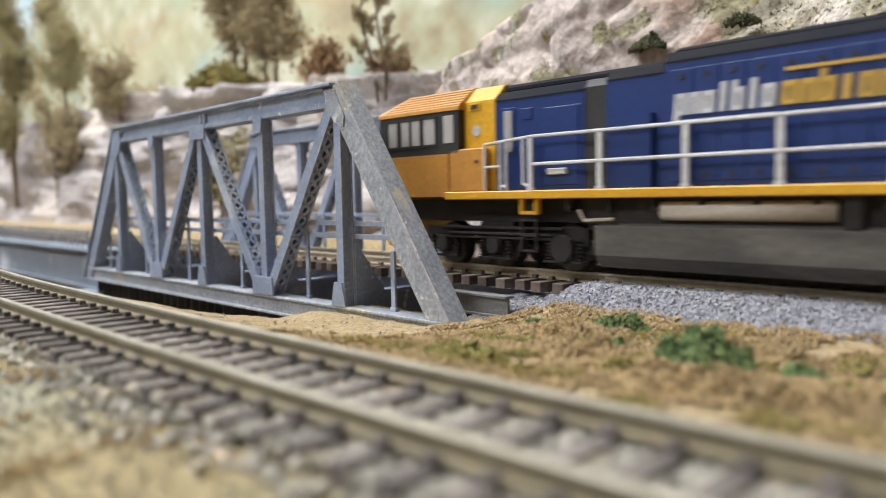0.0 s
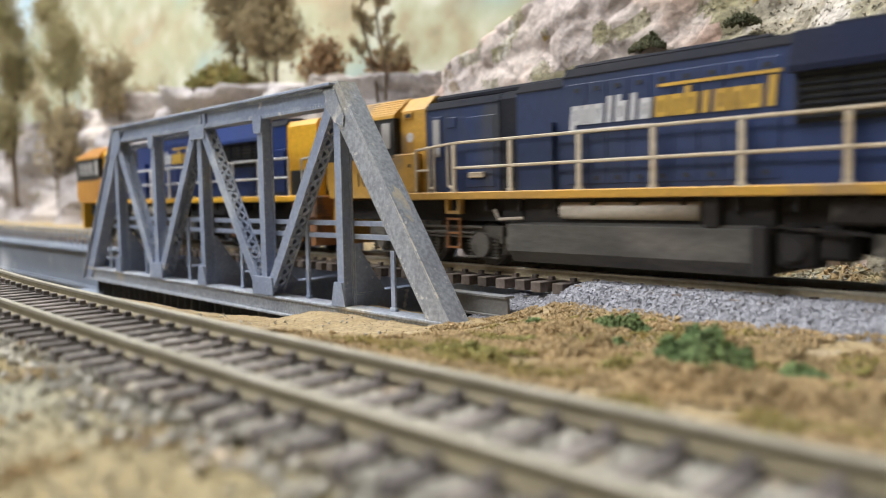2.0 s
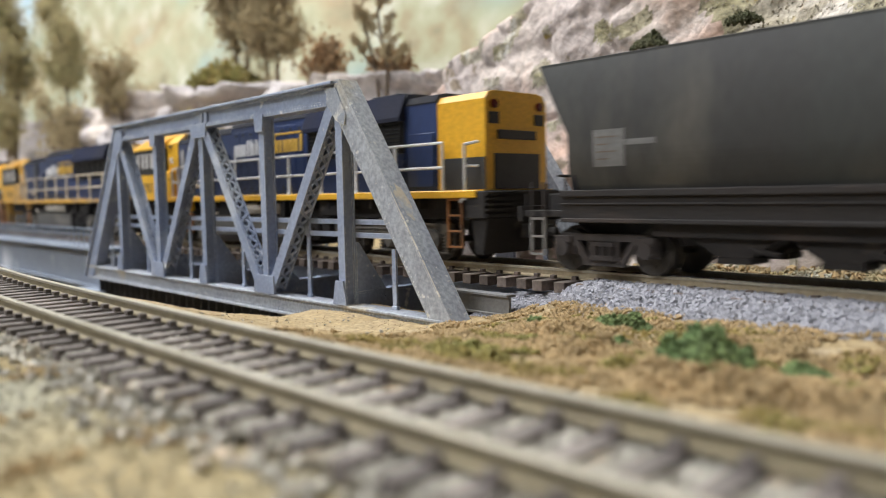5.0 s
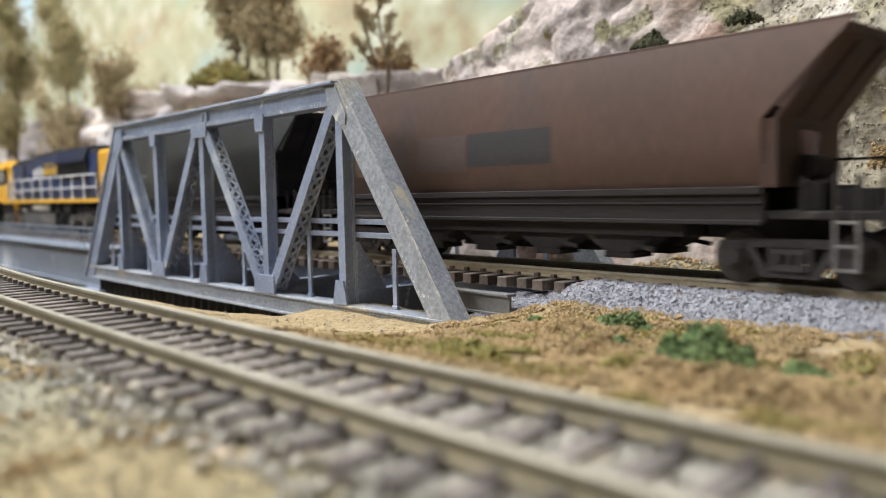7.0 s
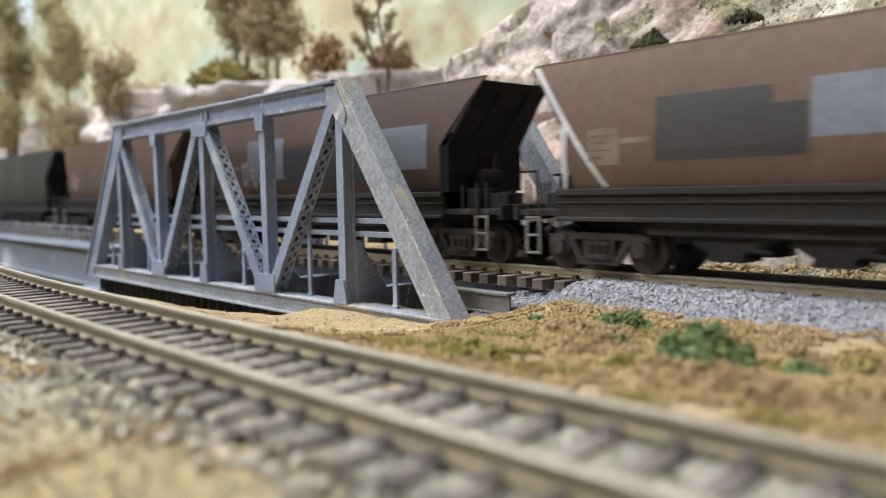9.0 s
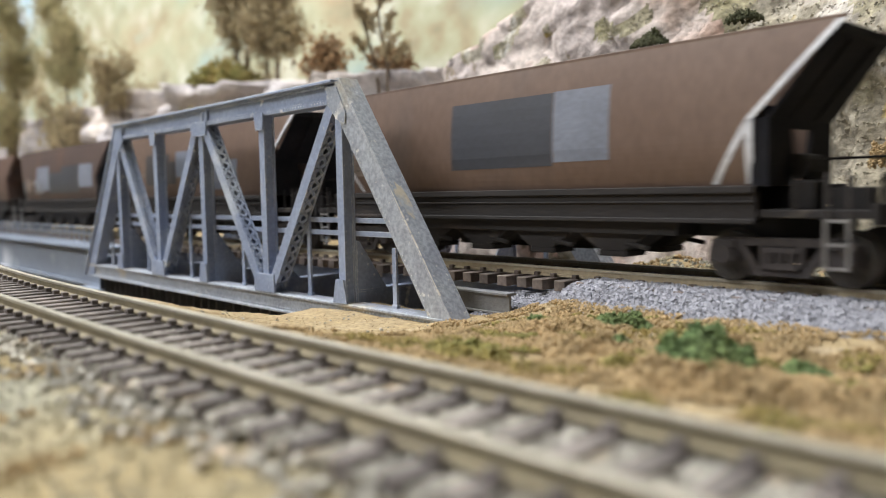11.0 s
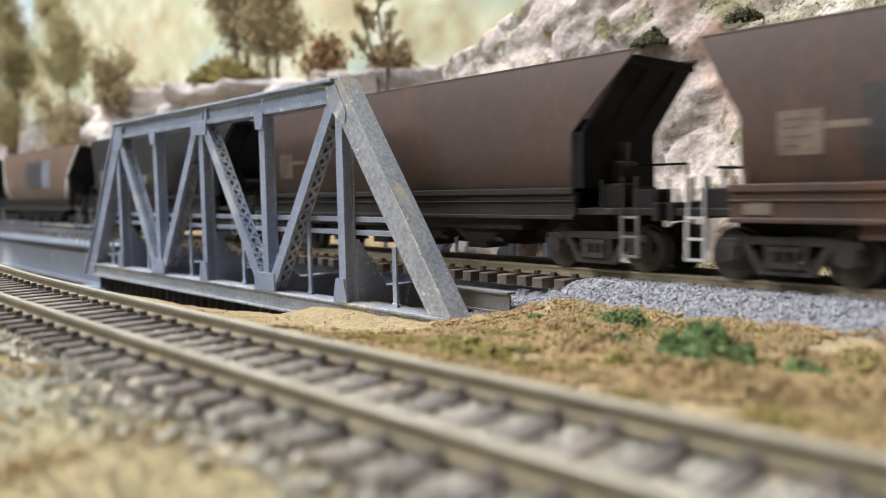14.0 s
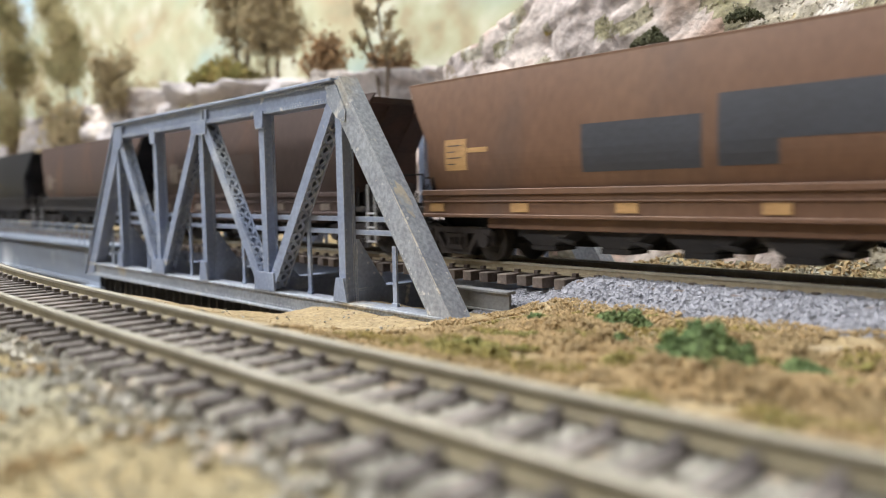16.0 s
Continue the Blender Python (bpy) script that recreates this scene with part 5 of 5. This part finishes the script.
    def tank(bm):
        prism(bm, [(-15, 11.8), (-15, 5), (-12.5, 2), (12.5, 2), (15, 5), (15, 11.8), (12, 13), (-12, 13)], 0, 81, 149)
    pt("fuel_tank", TANK, tank, "dusty black fuel tank")
    # three-axle bogies
    for cx, axles in ((46, (26.2, 46.6, 70.4)), (200, (178, 201.8, 222.2))):
        def bog(bm):
            for s in (-1, 1):
                ys = sorted((s * 11.4, s * 13.0))
                a0, a2 = axles[0], axles[2]
                prism(bm, [(a0 - 7.5, 11.2), (a0 - 7.5, 7.2), (a0 - 4, 7.2), (a0 - 3, 8.6), (a0 + 8, 8.6), (a2 - 12, 8.6), (a2 - 4, 8.2), (a2 + 4, 8.2), (a2 + 5, 6.6), (a2 + 7, 6.6), (a2 + 7, 11.2)], 1, *ys)
                yo = s * 13.0
                for i, ax in enumerate(axles):
                    y2 = sorted((yo, yo + s * 1.0))
                    box(bm, ax - 2.7, ax + 2.7, *y2, 3.6, 8.8, 0.7)
                    rod(bm, (ax, yo, 6.1), (ax, yo + s * 1.7, 6.1), 2.2 if i < 2 else 3.4, 14)
                    for e in (-4.9, 4.9):
                        rod(bm, (ax + e, yo - s * 0.2, 2.6), (ax + e, yo - s * 0.2, 8.8), 0.55, 8)
                        for k in range(6):
                            rod(bm, (ax + e, yo - s * 0.2, 3.2 + k * 0.95), (ax + e, yo - s * 0.2, 3.6 + k * 0.95), 1.15, 8)
                    box(bm, ax - 6.2, ax + 6.2, yo - 0.9, yo + 0.5, 2.3, 2.9, 0.1)
                    prism(bm, [(ax + 6.6, 8.4), (ax + 8.0, 8.4), (ax + 7.2, 3.4), (ax + 6.4, 3.4)], 1, *sorted((yo - s * 3, yo - s * 1)))
                rod(bm, (a0, yo + s * 0.6, 10.9), (a2, yo + s * 0.6, 10.9), 0.45, 6)
                rod(bm, (a0 + 3, yo + s * 1.0, 9.3), (a2 - 3, yo + s * 1.0, 9.3), 0.4, 6)
                rod(bm, (a0 - 3, yo + s * 0.8, 8.2), (a2 + 3, yo + s * 0.8, 8.2), 0.35, 6)
            box(bm, cx - 6, cx + 6, -12, 12, 6, 12.4)
        pt("bogie_frame", UNDER if clean else BOGIE, bog, "grimy three-axle bogie frame")
        for ax in axles:
            wheelset(lo, ax, 6.1)
    if number:
        for side in (-1, 1):
            cu = bpy.data.curves.new("cab_number", "FONT")
            cu.body, cu.size, cu.extrude, cu.align_x = number, 6.4 * MM, 0.12 * MM, "CENTER"
            tob = new("cab_number", cu)
            tob.data.materials.append(NUMBER_PAINT)
            tob.matrix_basis = Matrix.Translation((15.5 * MM, side * (C + 0.05) * MM, 23.2 * MM)) @ pose(0, 0, 0, 90, 0, 0 if side < 0 else 180)
            tob.parent = cab
    return lo


RUSTY_ORANGE = mat("grimy_orange_paint", (0.40, 0.17, 0.05), (0.26, 0.12, 0.06), 90, 0.65, spots=(0.12, 0.08, 0.06), spot_at=0.55, spot_scale=120)
# deeper orange than the yellow of the panel behind the cab
CAB_ORANGE = mat("orange_cab_paint", (0.55, 0.26, 0.045), (0.46, 0.21, 0.04), 30, 0.5, bump=0.04, spots=(0.36, 0.19, 0.07), spot_at=0.6, spot_scale=50)
ROOF_BLUE = matt_mat("sooty_blue_eave", (0.012, 0.016, 0.04), (0.018, 0.02, 0.034), 40, 0.6, bump=0.05)
NUMBER_PAINT = mat("dark_number_paint", (0.12, 0.09, 0.05), (0.09, 0.07, 0.05), 90, 0.6)
TAIL_DARK = mat("dark_red_lens", (0.12, 0.01, 0.01), None, 90, 0.2, bump=0.0)
TAIL_LIT = mat("lit_red_lens", (0.6, 0.03, 0.03), None, 90, 0.2, bump=0.0)
TAIL_LIT.node_tree.nodes["Principled BSDF"].inputs["Emission Color"].default_value = (1, 0.06, 0.06, 1)
TAIL_LIT.node_tree.nodes["Principled BSDF"].inputs["Emission Strength"].default_value = 4.0

movers.append((loco(BLUE, YELLOW, RAILING_WHITE, "clean blue and yellow diesel locomotive with white handrails", "", True, CAB_ORANGE), 60.8))
movers.append((loco(BLUE_DULL, YELLOW_DULL, RAILING_DULL, "grimy blue and yellow diesel locomotive with dusty handrails", "TT 104", False, YELLOW_DULL), 315.8))
movers.append((loco(BLUE_DULL, YELLOW, RAILING_WHITE, "dusty blue and yellow diesel locomotive with numbered cab", "TT03", False, YELLOW), 568.0))

# ---- plants ----
def bits(n, where, size, seed, flat=1.0, solid="octa"):
    """n small irregular pieces; where(rng) gives each centre; returns verts, faces."""
    rng = np.random.default_rng(seed)
    c = np.array([where(rng) for _ in range(n)])
    if solid == "octa":
        base = np.array([(1, 0, 0), (-1, 0, 0), (0, 1, 0), (0, -1, 0), (0, 0, 1), (0, 0, -1)], float)
        tri = [(0, 2, 4), (2, 1, 4), (1, 3, 4), (3, 0, 4), (2, 0, 5), (1, 2, 5), (3, 1, 5), (0, 3, 5)]
    elif solid == "leaf":
        base = np.array([(-1, 0, 0), (0, 0.55, 0.15), (1, 0, 0), (0, -0.55, 0.15)], float)
        tri = [(0, 1, 2), (0, 2, 3)]
    else:
        base = np.array([(x, y, z) for x in (-0.8, 0.8) for y in (-0.8, 0.8) for z in (-0.8, 0.8)], float)
        tri = [(0, 1, 3, 2), (4, 6, 7, 5), (0, 4, 5, 1), (2, 3, 7, 6), (0, 2, 6, 4), (1, 5, 7, 3)]
    k = len(base)
    r = size * (0.55 + 0.9 * rng.random((n, 1, 1)))
    shape = base[None] * r * (1 + 0.5 * (rng.random((n, k, 3)) - 0.5)) * np.array([1, 1, flat])
    q = rng.normal(size=(n, 4))
    q /= np.linalg.norm(q, axis=1, keepdims=True)
    w, x, y, z = q.T
    R = np.stack([1 - 2 * (y * y + z * z), 2 * (x * y - z * w), 2 * (x * z + y * w), 2 * (x * y + z * w), 1 - 2 * (x * x + z * z), 2 * (y * z - x * w), 2 * (x * z - y * w), 2 * (y * z + x * w), 1 - 2 * (x * x + y * y)], -1).reshape(n, 3, 3)
    v = np.einsum("nij,nkj->nki", R, shape) + c[:, None]
    faces = [tuple(i * k + a for a in f) for i in range(n) for f in tri]
    return v.reshape(-1, 3), faces


def tuft(name, x, y, rx, ry, h, n, material, label, seed, size=0.9):
    g = ground_z(x, y)

    def where(rng):
        a, r = rng.random() * 6.283, math.sqrt(rng.random())
        px, py = x + rx * r * math.cos(a), y + ry * r * math.sin(a)
        bump = 0.6 + 0.7 * noise.noise(Vector((px / 3.5, py / 3.5, seed)))
        return px, py, ground_z(px, py) + max(0.2, h * (1 - r ** 4) * bump) * (0.25 + 0.75 * rng.random())
    ob = pydata(name, *bits(n, where, size, seed), material)
    return tagged(ob, label, "grass tuft" if name == "grass_tuft" else "bush")


tuft("grass_tuft", 197, 12.5, 7.6, 6.5, 8.0, 4200, GREEN_FOAM, "bushy green foam tuft on ochre soil", 1, 0.5)
tuft("grass_tuft", 209.5, 19, 3.8, 3.2, 2.4, 600, GREEN_FOAM, "low green foam tuft", 2, 0.45)
tuft("grass_tuft", 168, -9, 8, 6, 2.5, 600, OLIVE_FOAM, "flat olive green grass patch beside the bridge foot", 3, 0.6)
tuft("grass_tuft", 167, 35, 6.5, 3.5, 3.8, 700, GREEN_FOAM, "thin green grass clump on soil", 4, 0.42)
tuft("grass_tuft", 149, 30, 2.2, 2, 2.5, 90, GREEN_FOAM, "tiny dark green tuft", 5, 0.55)
tuft("grass_tuft", 176, 19, 3.5, 3, 2.2, 150, GREEN_FOAM, "small green tuft of foam", 6, 0.55)
tuft("grass_tuft", 190, 2, 3.5, 3, 2.5, 150, OLIVE_FOAM, "small olive tuft of foam", 7, 0.6)
tuft("grass_tuft", 206, -3, 13, 7, 5.2, 3200, OCHRE_FOAM, "ochre dry grass mound", 8, 0.42)
tuft("grass_tuft", 224, 2, 12, 8, 4.2, 2000, OCHRE_FOAM, "ochre and mustard grass mound", 9, 0.45)
tuft("grass_tuft", 200, 26, 10, 5, 3.4, 1700, OCHRE_FOAM, "rusty ochre grass clump under the ballast", 10, 0.42)
tuft("grass_tuft", 160, 22, 10, 6, 3.4, 1700, OCHRE_FOAM, "loose ochre dry grass clump", 11, 0.42)
tuft("grass_tuft", 178, 8, 11, 7, 3.2, 1900, OCHRE_FOAM, "ochre grass clump with gaps", 12, 0.42)


def land_scatter(name, n, x0, x1, y0, y1, size, material, label, category, seed, keep=None, lift=0.1, flat=0.7):
    def where(rng):
        for _ in range(40):
            x, y = x0 + (x1 - x0) * rng.random(), y0 + (y1 - y0) * rng.random()
            if keep is None or keep(x, y, rng):
                break
        return x, y, ground_z(x, y) + lift
    ob = pydata(name, *bits(n, where, size, seed, flat), material)
    return tagged(ob, label, category, kind="stuff")


land_scatter("soil_crumbs", 6000, 30, 262, -26, 52, 0.15, CRUMB, "crumbs of sandy ochre soil", "soil", 21,
             lambda x, y, r: y > front_y(x) + 15 and ground_z(x, y) > -16)
land_scatter("bank_foam", 22000, 122, 262, -26, 52, 0.36, OCHRE_FOAM, "ochre ground foam over the bank", "dry grass", 27,
             lambda x, y, r: y > front_y(x) + 17 and lump(x, y, 10, 71) + 0.35 * lump(x, y, 3, 72) > -0.24 + 0.5 * smooth(138, 118, x + 0.3 * (y - 30)), 0.5, 1.0)
land_scatter("bank_fluff", 3000, 140, 262, -24, 44, 0.36, OLIVE_FOAM, "olive ground foam over the bank", "dry grass", 28,
             lambda x, y, r: y > front_y(x) + 17 and lump(x, y, 8, 75) > 0.2, 0.8, 1.0)
land_scatter("pale_pebbles", 220, 60, 262, -28, 50, 0.42, FRONT_BALLAST, "pale pebbles on the sandy bank", "pebbles", 22,
             lambda x, y, r: y > front_y(x) + 13 and ground_z(x, y) > -16 and lump(x, y, 9, 31) > 0.15)
land_scatter("dry_verge", 26000, -60, 250, -120, -52, 0.33, STRAW, "dry straw-coloured scatter on the verge", "dry grass", 23, lambda x, y, r: y < front_y(x) - 15.5, 0.05, 0.5)
land_scatter("mustard_grass", 2200, -60, 240, -120, -58, 0.5, OCHRE_FOAM, "patches of mustard dry grass", "dry grass", 24, lambda x, y, r: y < front_y(x) - 17 and lump(x, y, 13, 41) > 0.22, 0.3)
land_scatter("back_grass", 5000, 60, 330, 96, 132, 0.8, STRAW, "straw-coloured grass behind the track", "dry grass", 25, None, 0.3)
land_scatter("back_foam", 1600, 60, 330, 98, 132, 0.9, OCHRE_FOAM, "ochre grass behind the track", "dry grass", 26, lambda x, y, r: lump(x, y, 8, 51) > 0.1, 0.6)


# loose grit glued on the coarse part of the cliff
gritty = [p.center.copy() / MM for p in near.data.polygons if p.material_index and p.center.z < 0.1]


def grit_where(rng):
    c = gritty[int(rng.integers(len(gritty)))]
    return c.x + rng.normal() * 0.8, c.y + 0.05, c.z + rng.normal() * 0.8


tagged(pydata("cliff_grit", *bits(14000, grit_where, 0.24, 81, 1.0, "cube"), ROCK_GREY), "loose tan and grey grit on the cliff face", "grit", kind="stuff")


def tree(name, x, y, z, height, spread, leaves, leaf_size, material, label, seed, lean=0.0, trunks=1, bare=0.25, reach=1.0, puff=3.2):
    """A twig tree: tapered trunk, forking limbs, and a loose crown of small leaf clumps along the twigs."""
    rng = random.Random(seed)
    thing = empty(name, x, y, z)
    tagged(thing, label, "tree" if name == "tree" else "bush")
    bm = bmesh.new()
    tips = []

    def limb(p, d, length, r, depth):
        n = 3
        for i in range(n):
            q = p + d * (length / n)
            rod(bm, p, q, r * (1 - 0.25 * i / n), 6 if depth < 2 else 4, r * (1 - 0.25 * (i + 1) / n))
            d = (d + Vector((rng.uniform(-1, 1), rng.uniform(-1, 1), rng.uniform(-0.4, 0.7))) * 0.16).normalized()
            if depth > 0 or i > 0:
                tips.append((q.copy(), depth))
            p = q
            if depth < 3 and (depth > 0 or i >= 0):
                for _ in range(2 if depth < 2 else 1):
                    if rng.random() < 0.9:
                        a = rng.uniform(0, 6.283)
                        out = Vector((math.cos(a), math.sin(a), rng.uniform(0.3, 1.1))).normalized()
                        limb(p, (d * 0.45 + out * spread).normalized(), length * reach * rng.uniform(0.4, 0.62), r * 0.55, depth + 1)

    for k in range(trunks):
        base = Vector((k * height * 0.12, 0, -6))
        limb(base, Vector((lean + 0.08 * k, 0, 1)).normalized(), height * 0.75, height * 0.014, 0)
    part("trunk", bm, BARK, thing)
    tips = [t for t in tips if t[0].z > height * bare]
    if bare == 0:
        tips += [(Vector((lean * height * f + rng.uniform(-1, 1) * height * 0.06, rng.uniform(-1, 1) * height * 0.05, height * f)), 3) for f in [0.02 * i for i in range(45)]]
    gen = np.random.default_rng(seed)

    def where(r):
        p, depth = tips[int(r.integers(len(tips)))]
        s = leaf_size * puff
        return p.x + r.normal() * s, p.y + r.normal() * s, p.z + r.normal() * s
    pydata("crown", *bits(leaves, where, leaf_size, seed, 1.0, "octa"), material, thing, "loose clumped foliage")
    return thing


tree("tree", -97, 188, 80, 66, 0.75, 1700, 0.6, LEAF_BROWN, "thin twiggy tree with sparse brown leaves", 31, 0.03, 1, 0.12, 0.6, 1.9)
tree("tree", -108, 191, 80, 74, 0.6, 1300, 0.6, LEAF_BROWN, "thin twiggy tree, half bare", 32, -0.14, 1, 0.3, 0.6, 1.9)
tree("tree", -352, 232, 112, 130, 0.5, 13000, 1.15, LEAF_BROWN, "tall bushy brown-green tree on the ledge", 33, -0.05, 2, 0.0, 0.7, 5.0)
tree("tree", -318, 240, 108, 120, 0.45, 9000, 1.15, LEAF_BROWN, "tall brown tree on the ledge", 34, 0.0, 2, 0.0, 0.5, 5.0)
tree("tree", -700, 205, 118, 130, 0.3, 6000, 1.4, LEAF_OLIVE, "narrow olive tree leaning on the cliff edge", 35, -0.22, 1, 0.05, 0.66, 5.0)
tree("tree", -770, 165, 20, 240, 0.3, 8000, 1.4, LEAF_OLIVE, "tall narrow tree before the rock face", 36, -0.12, 1, 0.1, 0.5, 5.5)
tree("tree", -880, 185, 30, 260, 0.3, 7500, 1.4, LEAF_BROWN, "tall brown tree before the rock face", 37, -0.05, 1, 0.1, 0.5, 5.5)
tree("shrub", -500, 186, 84, 62, 0.9, 2000, 1.3, LEAF_BROWN, "twiggy brown shrub on the rock edge", 38, 0.0, 2, 0.1)
tree("shrub", -640, 172, 20, 100, 0.5, 1500, 1.6, LEAF_BROWN, "dry brown shrub at the foot of the rocks", 39, 0.0, 2, 0.1)
tree("shrub", -165, 205, 78, 15, 1.0, 700, 0.9, LEAF_RUST, "rust-coloured low shrub on the ledge", 40, 0.0, 2, 0.0)
tree("shrub", -120, 210, 84, 20, 1.1, 800, 1.3, LEAF_RUST, "rust-coloured low shrub on the ledge", 41, 0.0, 2, 0.0)
tree("shrub", -200, 215, 92, 30, 1.0, 700, 1.4, LEAF_RUST, "reddish brown low shrub on the ledge", 42, 0.0, 2, 0.0)
tree("shrub", -255, 165, 6, 60, 0.8, 900, 1.6, LEAF_OLIVE, "olive shrub growing from the rock face", 43, 0.0, 2, 0.1)


def mound(x, y, z, rx, ry, h, n, size, material, label, seed):
    def where(rng):
        a, r = rng.random() * 6.283, math.sqrt(rng.random())
        wob = 1 + 0.55 * noise.noise(Vector((3 * math.cos(a), 3 * math.sin(a), seed)))
        px, py = x + rx * r * wob * math.cos(a), y + ry * r * wob * math.sin(a)
        return px, py, z + h * math.sqrt(max(0, 1 - r * r)) * (0.35 + 0.6 * rng.random()) * (1 + 0.9 * noise.noise(Vector((px / 4, py / 4, seed))))
    return tagged(pydata("bush", *bits(n, where, size, seed), material), label, "bush")


mound(-349, 215, 110, 34, 22, 18, 1800, 1.5, OLIVE_FOAM, "low olive green bush on the ledge", 51)

# mossy hole in the cliff: dark foam heaped up for the shade inside
mound(105, 140, 67, 6.5, 4, 5.5, 1700, 0.4, MOSS_FOAM, "moss clump in a cliff hole, the hole's shade put into its dark colour", 52)
mound(138, 140, 70, 5, 4, 3.5, 900, 0.36, MOSS_FOAM, "ochre grass tuft on the cliff", 53)
mound(184, 128, 24, 5, 4, 11, 2600, 0.36, OCHRE_FOAM, "yellow ochre bush before the cliff", 54)

# ---- pieces of the tracks ----
SLEEPER_MESH = sleeper_mesh("sleeper", 30, 2.6, 2.2, SLEEPER)
x = -420.0
while x < 300:
    fy = front_y(x)
    slope = math.atan2(front_y(x + 2) - front_y(x - 2), 4)
    ob = part_mesh("sleeper", SLEEPER_MESH, None, front_track)
    ob.matrix_basis = Matrix.Translation((x * MM, fy * MM, 0)) @ Matrix.Rotation(slope + random.uniform(-0.015, 0.015), 4, "Z")
    x += 6.6
TIMBER_MESH = sleeper_mesh("timber", 33, 3.4, 2.7, BRIDGE_SLEEPER)
x = -700.0
while x < 300:
    ob = part_mesh("timber", TIMBER_MESH, None, main_track)
    ob.matrix_basis = Matrix.Translation((x * MM, (TRACK_Y + random.uniform(-0.5, 0.5)) * MM, 0)) @ Matrix.Rotation(random.uniform(-0.02, 0.02), 4, "Z")
    x += 6.6


def bed_z(x, y):
    """Top of the main line's ballast."""
    d = abs(y - TRACK_Y)
    start = smooth(121 + 0.6 * max(0, d - 14), 140 + 0.6 * max(0, d - 14), x)
    top = -2.1 if d < 15 else -2.1 - (d - 15) * 0.36
    return top - 5.0 * (1 - start) + 0.35 * lump(x, y, 4, 61)


def bed_where(rng):
    x, y = 112 + (270 - 112) * rng.random(), TRACK_Y - 33 + 44 * rng.random()
    return x, y, bed_z(x, y) - 0.15


bx, by = [110 + 4 * i for i in range(60)] + [600, 1200, 2900], [TRACK_Y - 33 + 2 * i for i in range(34)]
verts = [(x, y, bed_z(x, y) - 0.5) for y in by for x in bx]
w = len(bx)
tagged(pydata("ballast_bed", verts, [(j * w + i, j * w + i + 1, (j + 1) * w + i + 1, (j + 1) * w + i) for j in range(len(by) - 1) for i in range(w - 1)], BALLAST, smooth=True),
       "grey ballast bed under the main track", "ballast", kind="structure")
tagged(pydata("ballast_stones", *bits(26000, bed_where, 0.36, 71, 1.0, "cube"), BALLAST), "grey crushed stone ballast", "ballast", kind="stuff")


def siding_where(rng):
    while True:
        x = 20 + 250 * rng.random()
        d = -23 + 42 * rng.random()
        if rng.random() < (0.25 + 0.75 * smooth(70, 125, x)) * (1 if d > -14.5 else 0.2 if d > -19 else 0.07):
            break
    y = front_y(x) + d
    z = -4.75 + 0.85 * smooth(60, 140, x) if abs(d) < 15 else ground_z(x, y) + 0.2
    return x, y, z + 0.3 * rng.random()


tagged(pydata("siding_stones", *bits(17000, siding_where, 0.55, 72, 0.9, "cube"), FRONT_BALLAST), "mixed grey and sandy ballast stones", "ballast", kind="stuff")


def motions():
    """The train runs at one speed along the main track; its wheels roll."""
    times = [0.0, 1 / FPS] + [0.5 * i for i in range(1, 32)] + [16.0 - 1 / FPS, 16.0]
    for thing, front in movers:
        walk(thing, [(t, pose((front - SPEED * t) * MM, TRACK_Y * MM, 0)) for t in times])
    steps = [i / 20 for i in range(321)]
    for wheel, x, r in wheels:
        walk(wheel, [(t, pose(x * MM, 0, r * MM) @ Matrix.Rotation(-SPEED * t / r, 4, "Y")) for t in steps])


motions()
